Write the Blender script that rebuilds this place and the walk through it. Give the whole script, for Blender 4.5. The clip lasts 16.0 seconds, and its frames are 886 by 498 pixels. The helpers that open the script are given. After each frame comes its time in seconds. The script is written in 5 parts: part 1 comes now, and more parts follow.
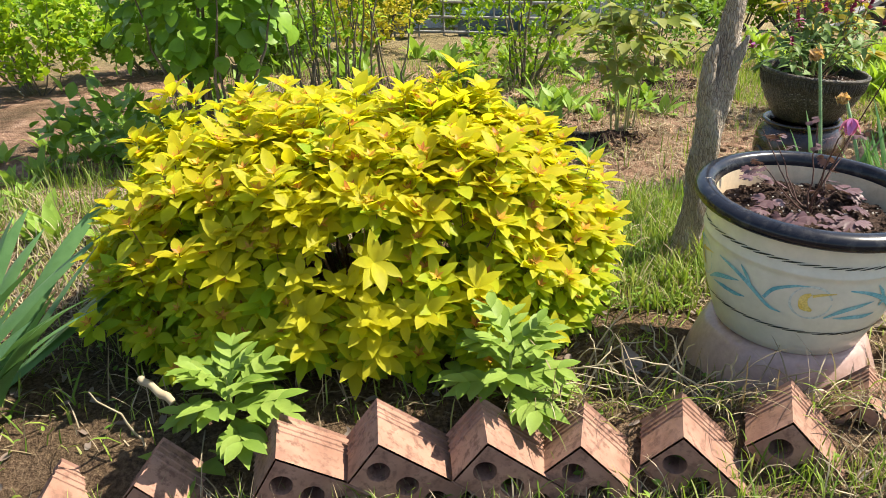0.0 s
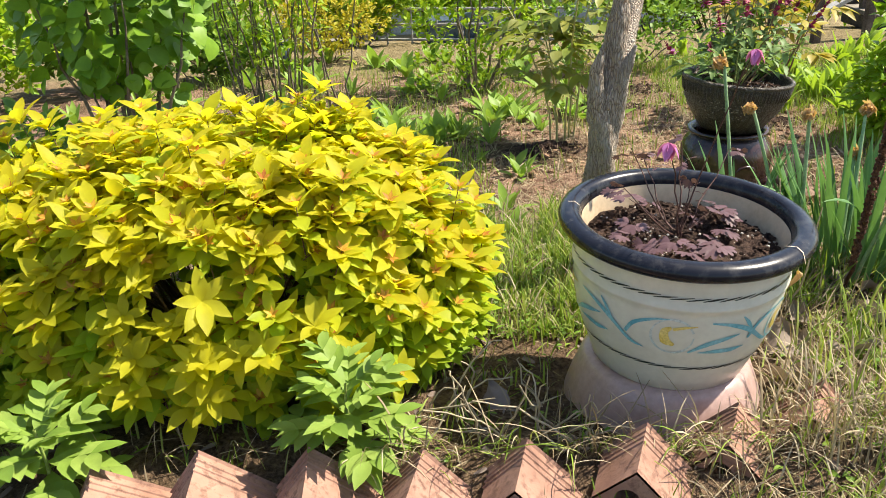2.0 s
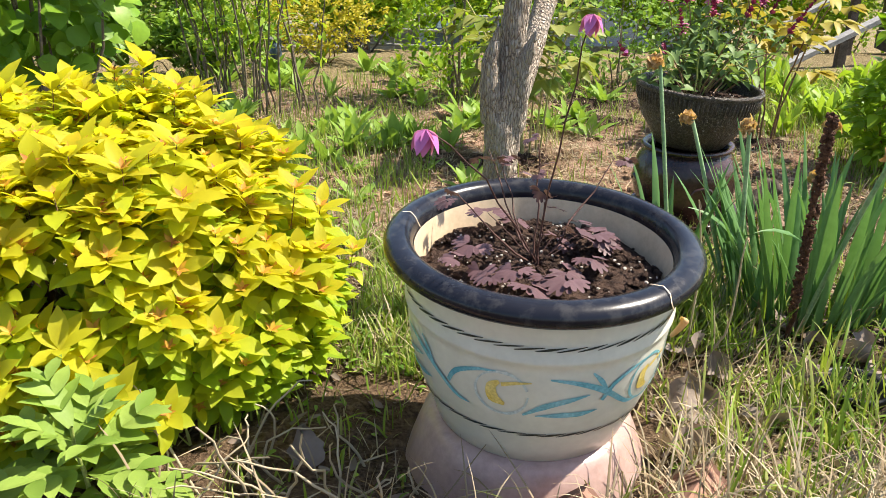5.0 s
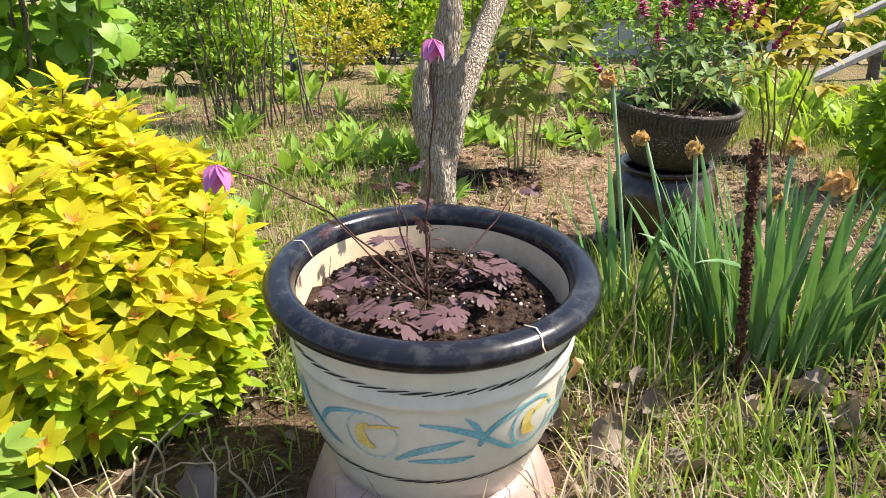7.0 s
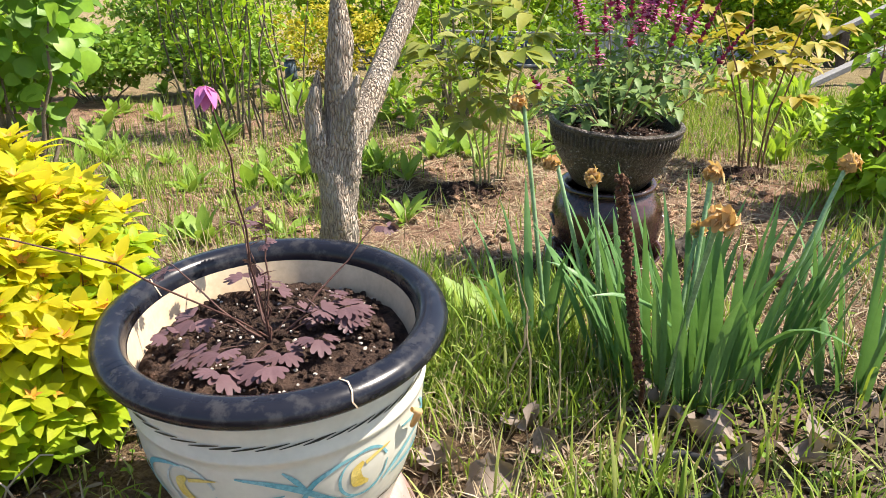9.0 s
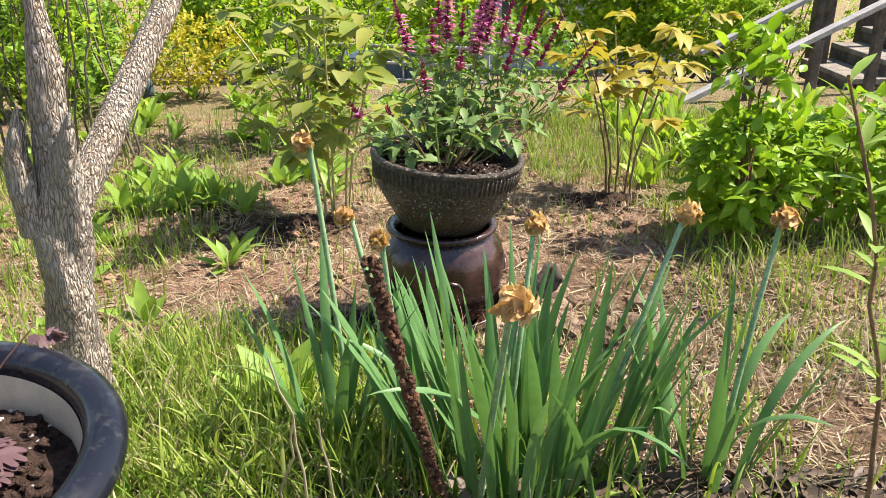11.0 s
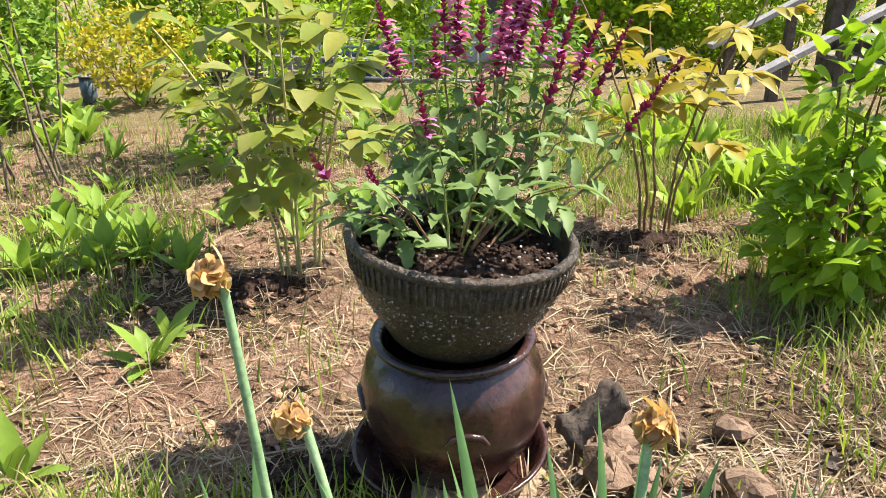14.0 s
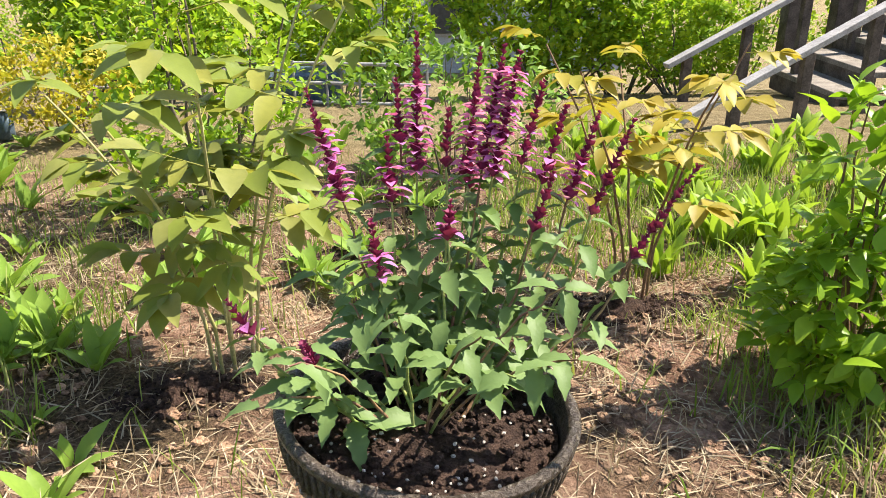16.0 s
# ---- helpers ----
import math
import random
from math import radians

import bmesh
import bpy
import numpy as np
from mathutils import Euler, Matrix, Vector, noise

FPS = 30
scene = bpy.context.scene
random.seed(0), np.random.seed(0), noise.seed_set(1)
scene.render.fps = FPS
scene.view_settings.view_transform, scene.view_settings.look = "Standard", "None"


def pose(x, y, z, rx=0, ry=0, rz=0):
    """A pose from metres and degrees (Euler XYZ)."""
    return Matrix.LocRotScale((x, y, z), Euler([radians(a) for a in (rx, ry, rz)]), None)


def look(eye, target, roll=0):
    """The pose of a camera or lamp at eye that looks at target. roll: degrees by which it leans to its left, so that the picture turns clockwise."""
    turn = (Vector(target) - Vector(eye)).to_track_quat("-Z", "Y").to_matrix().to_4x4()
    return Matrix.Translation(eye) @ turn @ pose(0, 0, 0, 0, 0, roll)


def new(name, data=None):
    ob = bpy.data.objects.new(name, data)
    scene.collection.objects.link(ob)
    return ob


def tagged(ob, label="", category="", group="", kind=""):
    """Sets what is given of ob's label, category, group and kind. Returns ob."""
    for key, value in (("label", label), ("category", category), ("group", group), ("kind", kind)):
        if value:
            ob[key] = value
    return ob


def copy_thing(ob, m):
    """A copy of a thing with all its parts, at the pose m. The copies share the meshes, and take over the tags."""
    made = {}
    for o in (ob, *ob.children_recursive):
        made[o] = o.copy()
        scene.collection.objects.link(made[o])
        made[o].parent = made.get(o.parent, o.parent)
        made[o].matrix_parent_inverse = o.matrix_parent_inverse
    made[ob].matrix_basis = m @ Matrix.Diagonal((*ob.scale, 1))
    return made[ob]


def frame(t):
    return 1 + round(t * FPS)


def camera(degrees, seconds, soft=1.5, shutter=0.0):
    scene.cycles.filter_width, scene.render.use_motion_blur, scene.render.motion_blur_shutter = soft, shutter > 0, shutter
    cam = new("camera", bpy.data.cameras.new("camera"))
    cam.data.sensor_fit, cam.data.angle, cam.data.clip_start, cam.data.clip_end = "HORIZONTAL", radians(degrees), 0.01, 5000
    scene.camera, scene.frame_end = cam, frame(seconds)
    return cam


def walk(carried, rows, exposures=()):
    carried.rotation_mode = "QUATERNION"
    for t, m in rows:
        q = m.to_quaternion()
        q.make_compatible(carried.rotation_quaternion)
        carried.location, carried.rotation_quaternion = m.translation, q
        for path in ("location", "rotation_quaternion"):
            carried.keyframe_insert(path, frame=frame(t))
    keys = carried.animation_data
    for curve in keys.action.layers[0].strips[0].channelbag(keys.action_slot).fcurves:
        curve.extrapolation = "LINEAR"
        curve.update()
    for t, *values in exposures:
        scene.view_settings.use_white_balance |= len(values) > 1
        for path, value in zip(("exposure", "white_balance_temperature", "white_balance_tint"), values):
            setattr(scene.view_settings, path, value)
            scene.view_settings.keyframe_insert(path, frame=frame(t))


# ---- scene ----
cam = camera(58.2, 16.0, soft=0.75)
METRES, EYE, TILT, LEAN, TURN = 3.4, 1.153, -25.0, 1.0, 0.0
ROWS = [
    (0.0, 0.0, 0.0, 0.0, 0.0, 0.0, 0.0),
    (0.5, 0.0196, 0.0061, 0.0, 0.04, -0.01, 0.35),
    (1.0, 0.0436, 0.0143, 0.0051, 0.05, 0.14, 0.6),
    (1.5, 0.0728, 0.0232, 0.0107, 0.19, 0.25, 0.99),
    (2.0, 0.1101, 0.0399, 0.0182, 0.37, 0.33, 1.12),
    (2.5, 0.1472, 0.0601, 0.0205, 0.81, 0.34, 1.36),
    (3.0, 0.1751, 0.0793, 0.0178, 1.25, 0.47, 1.22),
    (3.5, 0.1984, 0.1084, 0.0151, 1.26, 0.58, 0.42),
    (4.0, 0.2107, 0.1312, 0.0117, 1.23, 0.86, -0.57),
    (6.5, 0.2985, 0.1757, 0.0336, 5.76, 1.82, -3.32),
    (7.0, 0.3179, 0.1807, 0.0381, 6.31, 1.9, -3.04),
    (7.5, 0.3271, 0.1824, 0.0367, 7.02, 1.8, -3.18),
    (8.0, 0.3469, 0.1896, 0.0427, 7.94, 1.66, -3.35),
    (8.5, 0.3786, 0.1934, 0.0538, 8.58, 1.59, -3.32),
    (9.0, 0.4038, 0.2065, 0.064, 8.33, 1.75, -3.26),
    (9.5, 0.4301, 0.2316, 0.0755, 6.72, 2.18, -3.16),
    (10.0, 0.4553, 0.2522, 0.0806, 4.49, 2.68, -2.67),
    (12.5, 0.471, 0.4244, 0.155, 0.76, 2.27, -1.05),
    (13.0, 0.4666, 0.459, 0.1473, 1.25, 2.01, -1.15),
    (13.5, 0.459, 0.5021, 0.1651, 1.28, 2.0, -1.03),
    (14.0, 0.4413, 0.5364, 0.193, 0.28, 1.95, -0.77),
    (14.5, 0.4329, 0.564, 0.2257, -0.38, 2.02, -0.77),
    (15.0, 0.4245, 0.5843, 0.2507, -1.58, 2.16, -0.21),
    (15.5, 0.4344, 0.6054, 0.2571, -2.49, 2.21, 0.19),
    (16.0, 0.4372, 0.6299, 0.2664, -3.15, 2.2, 0.79),
]
walk(cam, [(t, pose(0, 0, EYE, TILT, LEAN, TURN) @ pose(METRES * x, METRES * y, METRES * z, 90 + pitch, roll, yaw)) for t, x, y, z, yaw, pitch, roll in ROWS],
     exposures=[(0.0, 1.35, 6900, 9), (7.0, 1.42, 6750, 12), (16.0, 1.54, 6750, 13)])

# ---- world, sun, exposure ----
SUN_EL, SUN_AZ = radians(54), radians(15)
world = bpy.data.worlds.new("world")
scene.world = world
world.use_nodes = True
wn = world.node_tree.nodes
sky = wn.new("ShaderNodeTexSky")
sky.sky_type = "NISHITA"
sky.sun_disc = False
sky.sun_elevation = SUN_EL
sky.sun_rotation = radians(90) - SUN_AZ
wn["Background"].inputs["Strength"].default_value = 0.098
world.node_tree.links.new(sky.outputs[0], wn["Background"].inputs["Color"])
sun_data = bpy.data.lights.new("sun", "SUN")
sun_data.energy, sun_data.angle, sun_data.color = 4.4, radians(0.55), (1.0, 0.94, 0.84)
sun = new("sun", sun_data)
SUN_DIR = Vector((math.cos(SUN_EL) * math.cos(SUN_AZ), math.cos(SUN_EL) * math.sin(SUN_AZ), math.sin(SUN_EL)))
sun.matrix_world = look(SUN_DIR * 30, (0, 0, 0))

rng = np.random.default_rng(7)


# ---- materials ----
def nodes_of(name):
    m = bpy.data.materials.new(name)
    m.use_nodes = True
    nt = m.node_tree
    return m, nt, nt.nodes["Principled BSDF"]


def ramp(nt, fac, stops):
    r = nt.nodes.new("ShaderNodeValToRGB")
    while len(r.color_ramp.elements) < len(stops):
        r.color_ramp.elements.new(0.5)
    for e, (p, c) in zip(r.color_ramp.elements, stops):
        e.position, e.color = p, (*c, 1)
    nt.links.new(fac, r.inputs[0])
    return r.outputs[0]


def noise_tex(nt, scale, detail=4, rough=0.6, vec=None):
    n = nt.nodes.new("ShaderNodeTexNoise")
    n.inputs["Scale"].default_value, n.inputs["Detail"].default_value, n.inputs["Roughness"].default_value = scale, detail, rough
    if vec is not None:
        nt.links.new(vec, n.inputs["Vector"])
    return n.outputs["Fac"]


def mix_col(nt, fac, a, b, mode="MIX"):
    m = nt.nodes.new("ShaderNodeMix")
    m.data_type, m.blend_type = "RGBA", mode
    for s, v in ((m.inputs[0], fac), (m.inputs[6], a), (m.inputs[7], b)):
        if hasattr(v, "links"):
            nt.links.new(v, s)
        elif isinstance(v, (int, float)):
            s.default_value = v
        else:
            s.default_value = (*v, 1)
    return m.outputs[2]


def bump(nt, bsdf, height, strength, dist=0.01):
    b = nt.nodes.new("ShaderNodeBump")
    b.inputs["Strength"].default_value, b.inputs["Distance"].default_value = strength, dist
    nt.links.new(height, b.inputs["Height"])
    nt.links.new(b.outputs[0], bsdf.inputs["Normal"])


def world_pos(nt):
    return nt.nodes.new("ShaderNodeNewGeometry").outputs["Position"]


def mat_leaf(name, cols, through_light=0.45, rough=0.45, vein=0.0):
    """Leaves: each one takes its own colour, part of the light goes through."""
    m, nt, b = nodes_of(name)
    geo = nt.nodes.new("ShaderNodeNewGeometry")
    stops = [(i / max(1, len(cols) - 1), c) for i, c in enumerate(cols)]
    base = ramp(nt, geo.outputs["Random Per Island"], stops)
    n = noise_tex(nt, 38, 3, vec=geo.outputs["Position"])
    col = mix_col(nt, n, base, tuple(min(1, 0.72 * x) for x in cols[0]), "MIX")
    col = mix_col(nt, 0.6, base, col)
    nt.links.new(col, b.inputs["Base Color"])
    b.inputs["Roughness"].default_value = rough
    b.inputs["Specular IOR Level"].default_value = 0.24
    fine = noise_tex(nt, 260, 2, vec=geo.outputs["Position"])
    bump(nt, b, fine, 0.25, 0.002)
    tr = nt.nodes.new("ShaderNodeBsdfTranslucent")
    warm = mix_col(nt, 1.0, col, (1.0, 1.0, 0.55), "MULTIPLY")
    nt.links.new(warm, tr.inputs[0])
    mx = nt.nodes.new("ShaderNodeMixShader")
    mx.inputs[0].default_value = through_light
    nt.links.new(b.outputs[0], mx.inputs[1])
    nt.links.new(tr.outputs[0], mx.inputs[2])
    nt.links.new(mx.outputs[0], nt.nodes["Material Output"].inputs[0])
    return m


def mat_solid(name, c1, c2, scale=12, rough=0.8, bumpy=0.4, dist=0.01, spec=0.3, c3=None, fine=8.0, metal=0.0, island=False, speck=(0.72, 1.15)):
    """Two-scale noise colour with relief."""
    m, nt, b = nodes_of(name)
    pos = world_pos(nt)
    n1 = noise_tex(nt, scale, 5, 0.6, pos)
    n2 = noise_tex(nt, scale * fine, 4, 0.65, pos)
    col = ramp(nt, n1, [(0.34, c1), (0.66, c2)])
    if c3 is not None:
        f = ramp(nt, n2, [(0.5, (0, 0, 0)), (0.64, (1, 1, 1))])
        col = mix_col(nt, f, col, c3)
    else:
        f = ramp(nt, n2, [(0.3, (speck[0],) * 3), (0.7, (speck[1],) * 3)])
        col = mix_col(nt, 1.0, col, f, "MULTIPLY")
    if island:
        geo = nt.nodes.new("ShaderNodeNewGeometry")
        f = ramp(nt, geo.outputs["Random Per Island"], [(0, (0.6, 0.6, 0.6)), (1, (1.3, 1.3, 1.3))])
        col = mix_col(nt, 1.0, col, f, "MULTIPLY")
    nt.links.new(col, b.inputs["Base Color"])
    b.inputs["Roughness"].default_value = rough
    b.inputs["Specular IOR Level"].default_value = spec
    b.inputs["Metallic"].default_value = metal
    if bumpy:
        bump(nt, b, n2, bumpy, dist)
    return m


def mat_ground():
    m, nt, b = nodes_of("garden_soil")
    pos = world_pos(nt)
    big = noise_tex(nt, 1.3, 5, 0.6, pos)
    mid = noise_tex(nt, 9, 6, 0.65, pos)
    fine = noise_tex(nt, 85, 5, 0.7, pos)
    soil = ramp(nt, mid, [(0.32, (0.13, 0.072, 0.048)), (0.5, (0.36, 0.22, 0.148)), (0.68, (0.52, 0.35, 0.248))])
    deep_brown = ramp(nt, fine, [(0.35, (0.065, 0.045, 0.028)), (0.65, (0.19, 0.135, 0.080))])
    sep = nt.nodes.new("ShaderNodeSeparateXYZ")
    nt.links.new(pos, sep.inputs[0])
    col = mix_col(nt, ramp(nt, big, [(0.45, (0, 0, 0)), (0.62, (1, 1, 1))]), soil, deep_brown)
    # the littered strip along the edging, mixed darker; the tilled bed, the sandy path behind it
    wob = nt.nodes.new("ShaderNodeMath")
    wob.operation = "MULTIPLY_ADD"
    nt.links.new(big, wob.inputs[0])
    wob.inputs[1].default_value = 1.6
    nt.links.new(sep.outputs[1], wob.inputs[2])
    near = nt.nodes.new("ShaderNodeMapRange")
    nt.links.new(wob.outputs[0], near.inputs[0])
    near.inputs[1].default_value, near.inputs[2].default_value = 3.9, 3.1
    col = mix_col(nt, near.outputs[0], col, mix_col(nt, 0.75, col, deep_brown))
    far = nt.nodes.new("ShaderNodeMapRange")
    nt.links.new(wob.outputs[0], far.inputs[0])
    far.inputs[1].default_value, far.inputs[2].default_value = 7.3, 8.0
    sand = ramp(nt, mid, [(0.3, (0.22, 0.17, 0.085)), (0.7, (0.36, 0.29, 0.16))])
    col = mix_col(nt, far.outputs[0], col, sand)
    f = ramp(nt, fine, [(0.3, (0.62, 0.6, 0.58)), (0.7, (1.15, 1.15, 1.15))])
    col = mix_col(nt, 1.0, col, f, "MULTIPLY")
    nt.links.new(col, b.inputs["Base Color"])
    b.inputs["Roughness"].default_value = 0.95
    b.inputs["Specular IOR Level"].default_value = 0.1
    both = nt.nodes.new("ShaderNodeMath")
    both.operation = "ADD"
    nt.links.new(fine, both.inputs[0])
    nt.links.new(mid, both.inputs[1])
    bump(nt, b, both.outputs[0], 1.0, 0.035)
    return m


M_GROUND = mat_ground()
M_DARKSOIL = mat_solid("dark_potting_soil", (0.042, 0.027, 0.021), (0.15, 0.094, 0.070), 60, 0.95, 1.0, 0.02, 0.15, fine=5, island=True)
M_PERLITE = mat_solid("perlite", (0.36, 0.31, 0.26), (0.58, 0.53, 0.47), 90, 0.9, 0.3)
M_CLOD = mat_solid("earth_clod", (0.20, 0.12, 0.075), (0.42, 0.28, 0.18), 25, 0.95, 0.7, 0.01, 0.1, island=True)
M_STRAW = mat_leaf("dry_straw", [(0.27, 0.20, 0.115), (0.42, 0.335, 0.215), (0.55, 0.47, 0.33), (0.16, 0.11, 0.065)], 0.15, 0.8)
M_GRASS = mat_leaf("grass_blades", [(0.13, 0.22, 0.03), (0.24, 0.36, 0.05), (0.36, 0.45, 0.08), (0.46, 0.46, 0.18)], 0.4, 0.5)
M_YELLOW = mat_leaf("golden_leaves", [(0.70, 0.60, 0.03), (0.74, 0.68, 0.045), (0.70, 0.69, 0.045), (0.62, 0.66, 0.045)], 0.68, 0.5)
M_LIME = mat_leaf("lower_green_yellow_leaves", [(0.58, 0.65, 0.04), (0.66, 0.69, 0.045), (0.50, 0.62, 0.045)], 0.66, 0.45)
M_OLDLEAF = mat_leaf("older_green_spirea_leaves", [(0.34, 0.52, 0.035), (0.46, 0.60, 0.04), (0.54, 0.64, 0.045)], 0.62, 0.45)
M_BUD = mat_leaf("orange_shoot_tips", [(0.62, 0.30, 0.05), (0.66, 0.42, 0.04), (0.45, 0.14, 0.05)], 0.35, 0.5)
M_TWIG = mat_solid("brown_twig", (0.13, 0.07, 0.035), (0.26, 0.16, 0.08), 30, 0.8, 0.4)
M_CANE = mat_solid("grey_cane", (0.10, 0.08, 0.06), (0.24, 0.19, 0.13), 14, 0.85, 0.4)
M_GREENSTEM = mat_solid("green_stem", (0.20, 0.28, 0.06), (0.36, 0.38, 0.12), 18, 0.55, 0.2)
M_TANSTEM = mat_solid("tan_green_stem", (0.36, 0.34, 0.12), (0.50, 0.44, 0.20), 18, 0.55, 0.2)
M_DARKSTEM = mat_solid("dark_wine_stem", (0.06, 0.028, 0.024), (0.12, 0.06, 0.045), 25, 0.6, 0.2)
M_REDSTEM = mat_solid("reddish_stem", (0.16, 0.07, 0.05), (0.30, 0.20, 0.09), 18, 0.6, 0.2)
M_HEART = mat_leaf("heart_leaves", [(0.12, 0.26, 0.02), (0.19, 0.36, 0.03), (0.28, 0.45, 0.045), (0.09, 0.19, 0.02)], 0.4, 0.4)
M_MUG = mat_leaf("weed_leaves", [(0.18, 0.29, 0.045), (0.26, 0.385, 0.07), (0.33, 0.44, 0.10)], 0.38, 0.5)
M_BROAD = mat_leaf("broad_weed_leaves", [(0.13, 0.26, 0.035), (0.23, 0.38, 0.055), (0.31, 0.45, 0.08), (0.17, 0.27, 0.05)], 0.42, 0.45)
M_LIMEHOSTA = mat_leaf("lime_leaves", [(0.32, 0.46, 0.05), (0.46, 0.56, 0.08), (0.26, 0.42, 0.05), (0.54, 0.58, 0.18)], 0.45, 0.45)
M_DAFF = mat_leaf("daffodil_leaves", [(0.06, 0.17, 0.045), (0.10, 0.24, 0.07), (0.17, 0.31, 0.12), (0.27, 0.37, 0.24)], 0.3, 0.36)
M_DAFFSTEM = mat_solid("pale_flower_stem", (0.16, 0.28, 0.13), (0.26, 0.38, 0.20), 14, 0.45, 0.1)
M_DRYFLOWER = mat_leaf("withered_petals", [(0.56, 0.32, 0.12), (0.68, 0.44, 0.20), (0.66, 0.50, 0.30), (0.44, 0.22, 0.08)], 0.35, 0.8)
M_SEED = mat_solid("seed_stalk", (0.05, 0.022, 0.012), (0.16, 0.075, 0.04), 90, 0.9, 0.6, island=True)
M_PURPLE = mat_leaf("burgundy_leaves", [(0.065, 0.038, 0.040), (0.11, 0.060, 0.066), (0.19, 0.11, 0.12), (0.12, 0.10, 0.055)], 0.2, 0.45)
M_PINK = mat_leaf("pink_petals", [(0.60, 0.20, 0.52), (0.72, 0.34, 0.66)], 0.4, 0.5)
M_CALYX = mat_leaf("maroon_calyx", [(0.18, 0.02, 0.06), (0.32, 0.04, 0.13), (0.24, 0.03, 0.08)], 0.2, 0.55)
M_MAGENTA = mat_leaf("magenta_petals", [(0.70, 0.17, 0.56), (0.80, 0.36, 0.74), (0.60, 0.10, 0.44)], 0.45, 0.5)
M_SAGE = mat_leaf("sage_leaves", [(0.105, 0.19, 0.05), (0.16, 0.265, 0.075), (0.22, 0.32, 0.11), (0.18, 0.30, 0.04)], 0.34, 0.5)
M_PEONY = mat_leaf("peony_leaves", [(0.21, 0.27, 0.05), (0.30, 0.36, 0.07), (0.44, 0.39, 0.09), (0.25, 0.30, 0.12)], 0.42, 0.45)
M_PEONYRED = mat_leaf("bronze_peony_leaves", [(0.38, 0.36, 0.05), (0.45, 0.30, 0.055), (0.36, 0.41, 0.055), (0.34, 0.21, 0.055)], 0.42, 0.45)
M_SHRUB = mat_leaf("glossy_shrub_leaves", [(0.17, 0.31, 0.02), (0.29, 0.47, 0.035), (0.42, 0.58, 0.05)], 0.45, 0.33)
M_HEDGE = mat_leaf("hedge_leaves", [(0.20, 0.38, 0.025), (0.38, 0.54, 0.035), (0.52, 0.62, 0.045), (0.14, 0.28, 0.03)], 0.5, 0.5)
M_FORSYTHIA = mat_leaf("yellow_shrub_leaves", [(0.48, 0.39, 0.03), (0.52, 0.46, 0.045), (0.34, 0.37, 0.045)], 0.4, 0.5)
M_BRICK = mat_solid("salmon_brick", (0.235, 0.128, 0.092), (0.35, 0.205, 0.150), 9, 0.9, 0.5, 0.004, 0.2, c3=(0.18, 0.10, 0.073), fine=5)
M_CREAM = mat_solid("cream_glaze", (0.57, 0.55, 0.455), (0.65, 0.63, 0.54), 5, 0.28, 0.05, 0.003, 0.5, speck=(0.94, 1.03))
M_INNER = mat_solid("buff_glaze", (0.58, 0.44, 0.29), (0.66, 0.53, 0.37), 9, 0.4, 0.1, 0.003, 0.4, speck=(0.9, 1.05))
M_BLACK = mat_solid("worn_black_glaze", (0.007, 0.008, 0.013), (0.012, 0.013, 0.019), 7, 0.24, 0.12, 0.003, 0.3, c3=(0.030, 0.030, 0.033), fine=5)
M_ROPE = mat_solid("black_brushwork", (0.02, 0.025, 0.02), (0.05, 0.055, 0.045), 60, 0.4, 0.0)
M_TEAL = mat_solid("teal_brushwork", (0.10, 0.34, 0.40), (0.26, 0.50, 0.54), 22, 0.35, 0.0)
M_PALETEAL = mat_solid("pale_grey_brushwork", (0.42, 0.52, 0.50), (0.55, 0.60, 0.57), 22, 0.35, 0.0)
M_OCHRE = mat_solid("ochre_brushwork", (0.62, 0.43, 0.06), (0.72, 0.58, 0.20), 30, 0.35, 0.0)
M_PINKSTAND = mat_solid("pink_glazed_clay", (0.36, 0.235, 0.208), (0.46, 0.325, 0.292), 8, 0.28, 0.1, 0.003, 0.4, speck=(0.88, 1.06))
M_BROWNPOT = mat_solid("dark_brown_stoneware", (0.024, 0.016, 0.010), (0.058, 0.040, 0.026), 14, 0.33, 0.9, 0.010, 0.5, c3=(0.12, 0.097, 0.072), fine=9)
# pale colour holds the sun glints of the bowl's bumpy glaze
M_GLINTBEAD = mat_solid("pale_glaze_glint", (0.16, 0.135, 0.10), (0.30, 0.26, 0.21), 40, 0.2, 0.0, spec=0.6)
M_JAR = mat_solid("brown_glazed_jar", (0.013, 0.008, 0.007), (0.075, 0.033, 0.027), 7, 0.17, 0.3, 0.006, 0.6, fine=8)
M_SLAB = mat_solid("tan_stone_slab", (0.22, 0.15, 0.10), (0.36, 0.27, 0.18), 12, 0.9, 0.4)
M_STONE = mat_solid("field_stone", (0.13, 0.085, 0.055), (0.28, 0.19, 0.13), 16, 0.9, 0.5, island=True)
M_DEADLEAF = mat_leaf("dead_leaf", [(0.17, 0.13, 0.11), (0.30, 0.25, 0.21), (0.22, 0.15, 0.11)], 0.15, 0.7)
# the dead leaf again in much darker browns
M_DARKLEAF = mat_leaf("darker_dead_leaf", [(0.06, 0.045, 0.032), (0.14, 0.10, 0.07), (0.09, 0.06, 0.04)], 0.1, 0.8)
M_PLASTIC = mat_solid("black_plastic", (0.02, 0.02, 0.02), (0.05, 0.05, 0.05), 20, 0.4, 0.1)
M_WEATHERED = mat_solid("weathered_wood", (0.15, 0.13, 0.105), (0.27, 0.24, 0.20), 9, 0.85, 0.4)
M_DARKWOOD = mat_solid("dark_wood", (0.06, 0.045, 0.035), (0.15, 0.12, 0.095), 9, 0.85, 0.4)
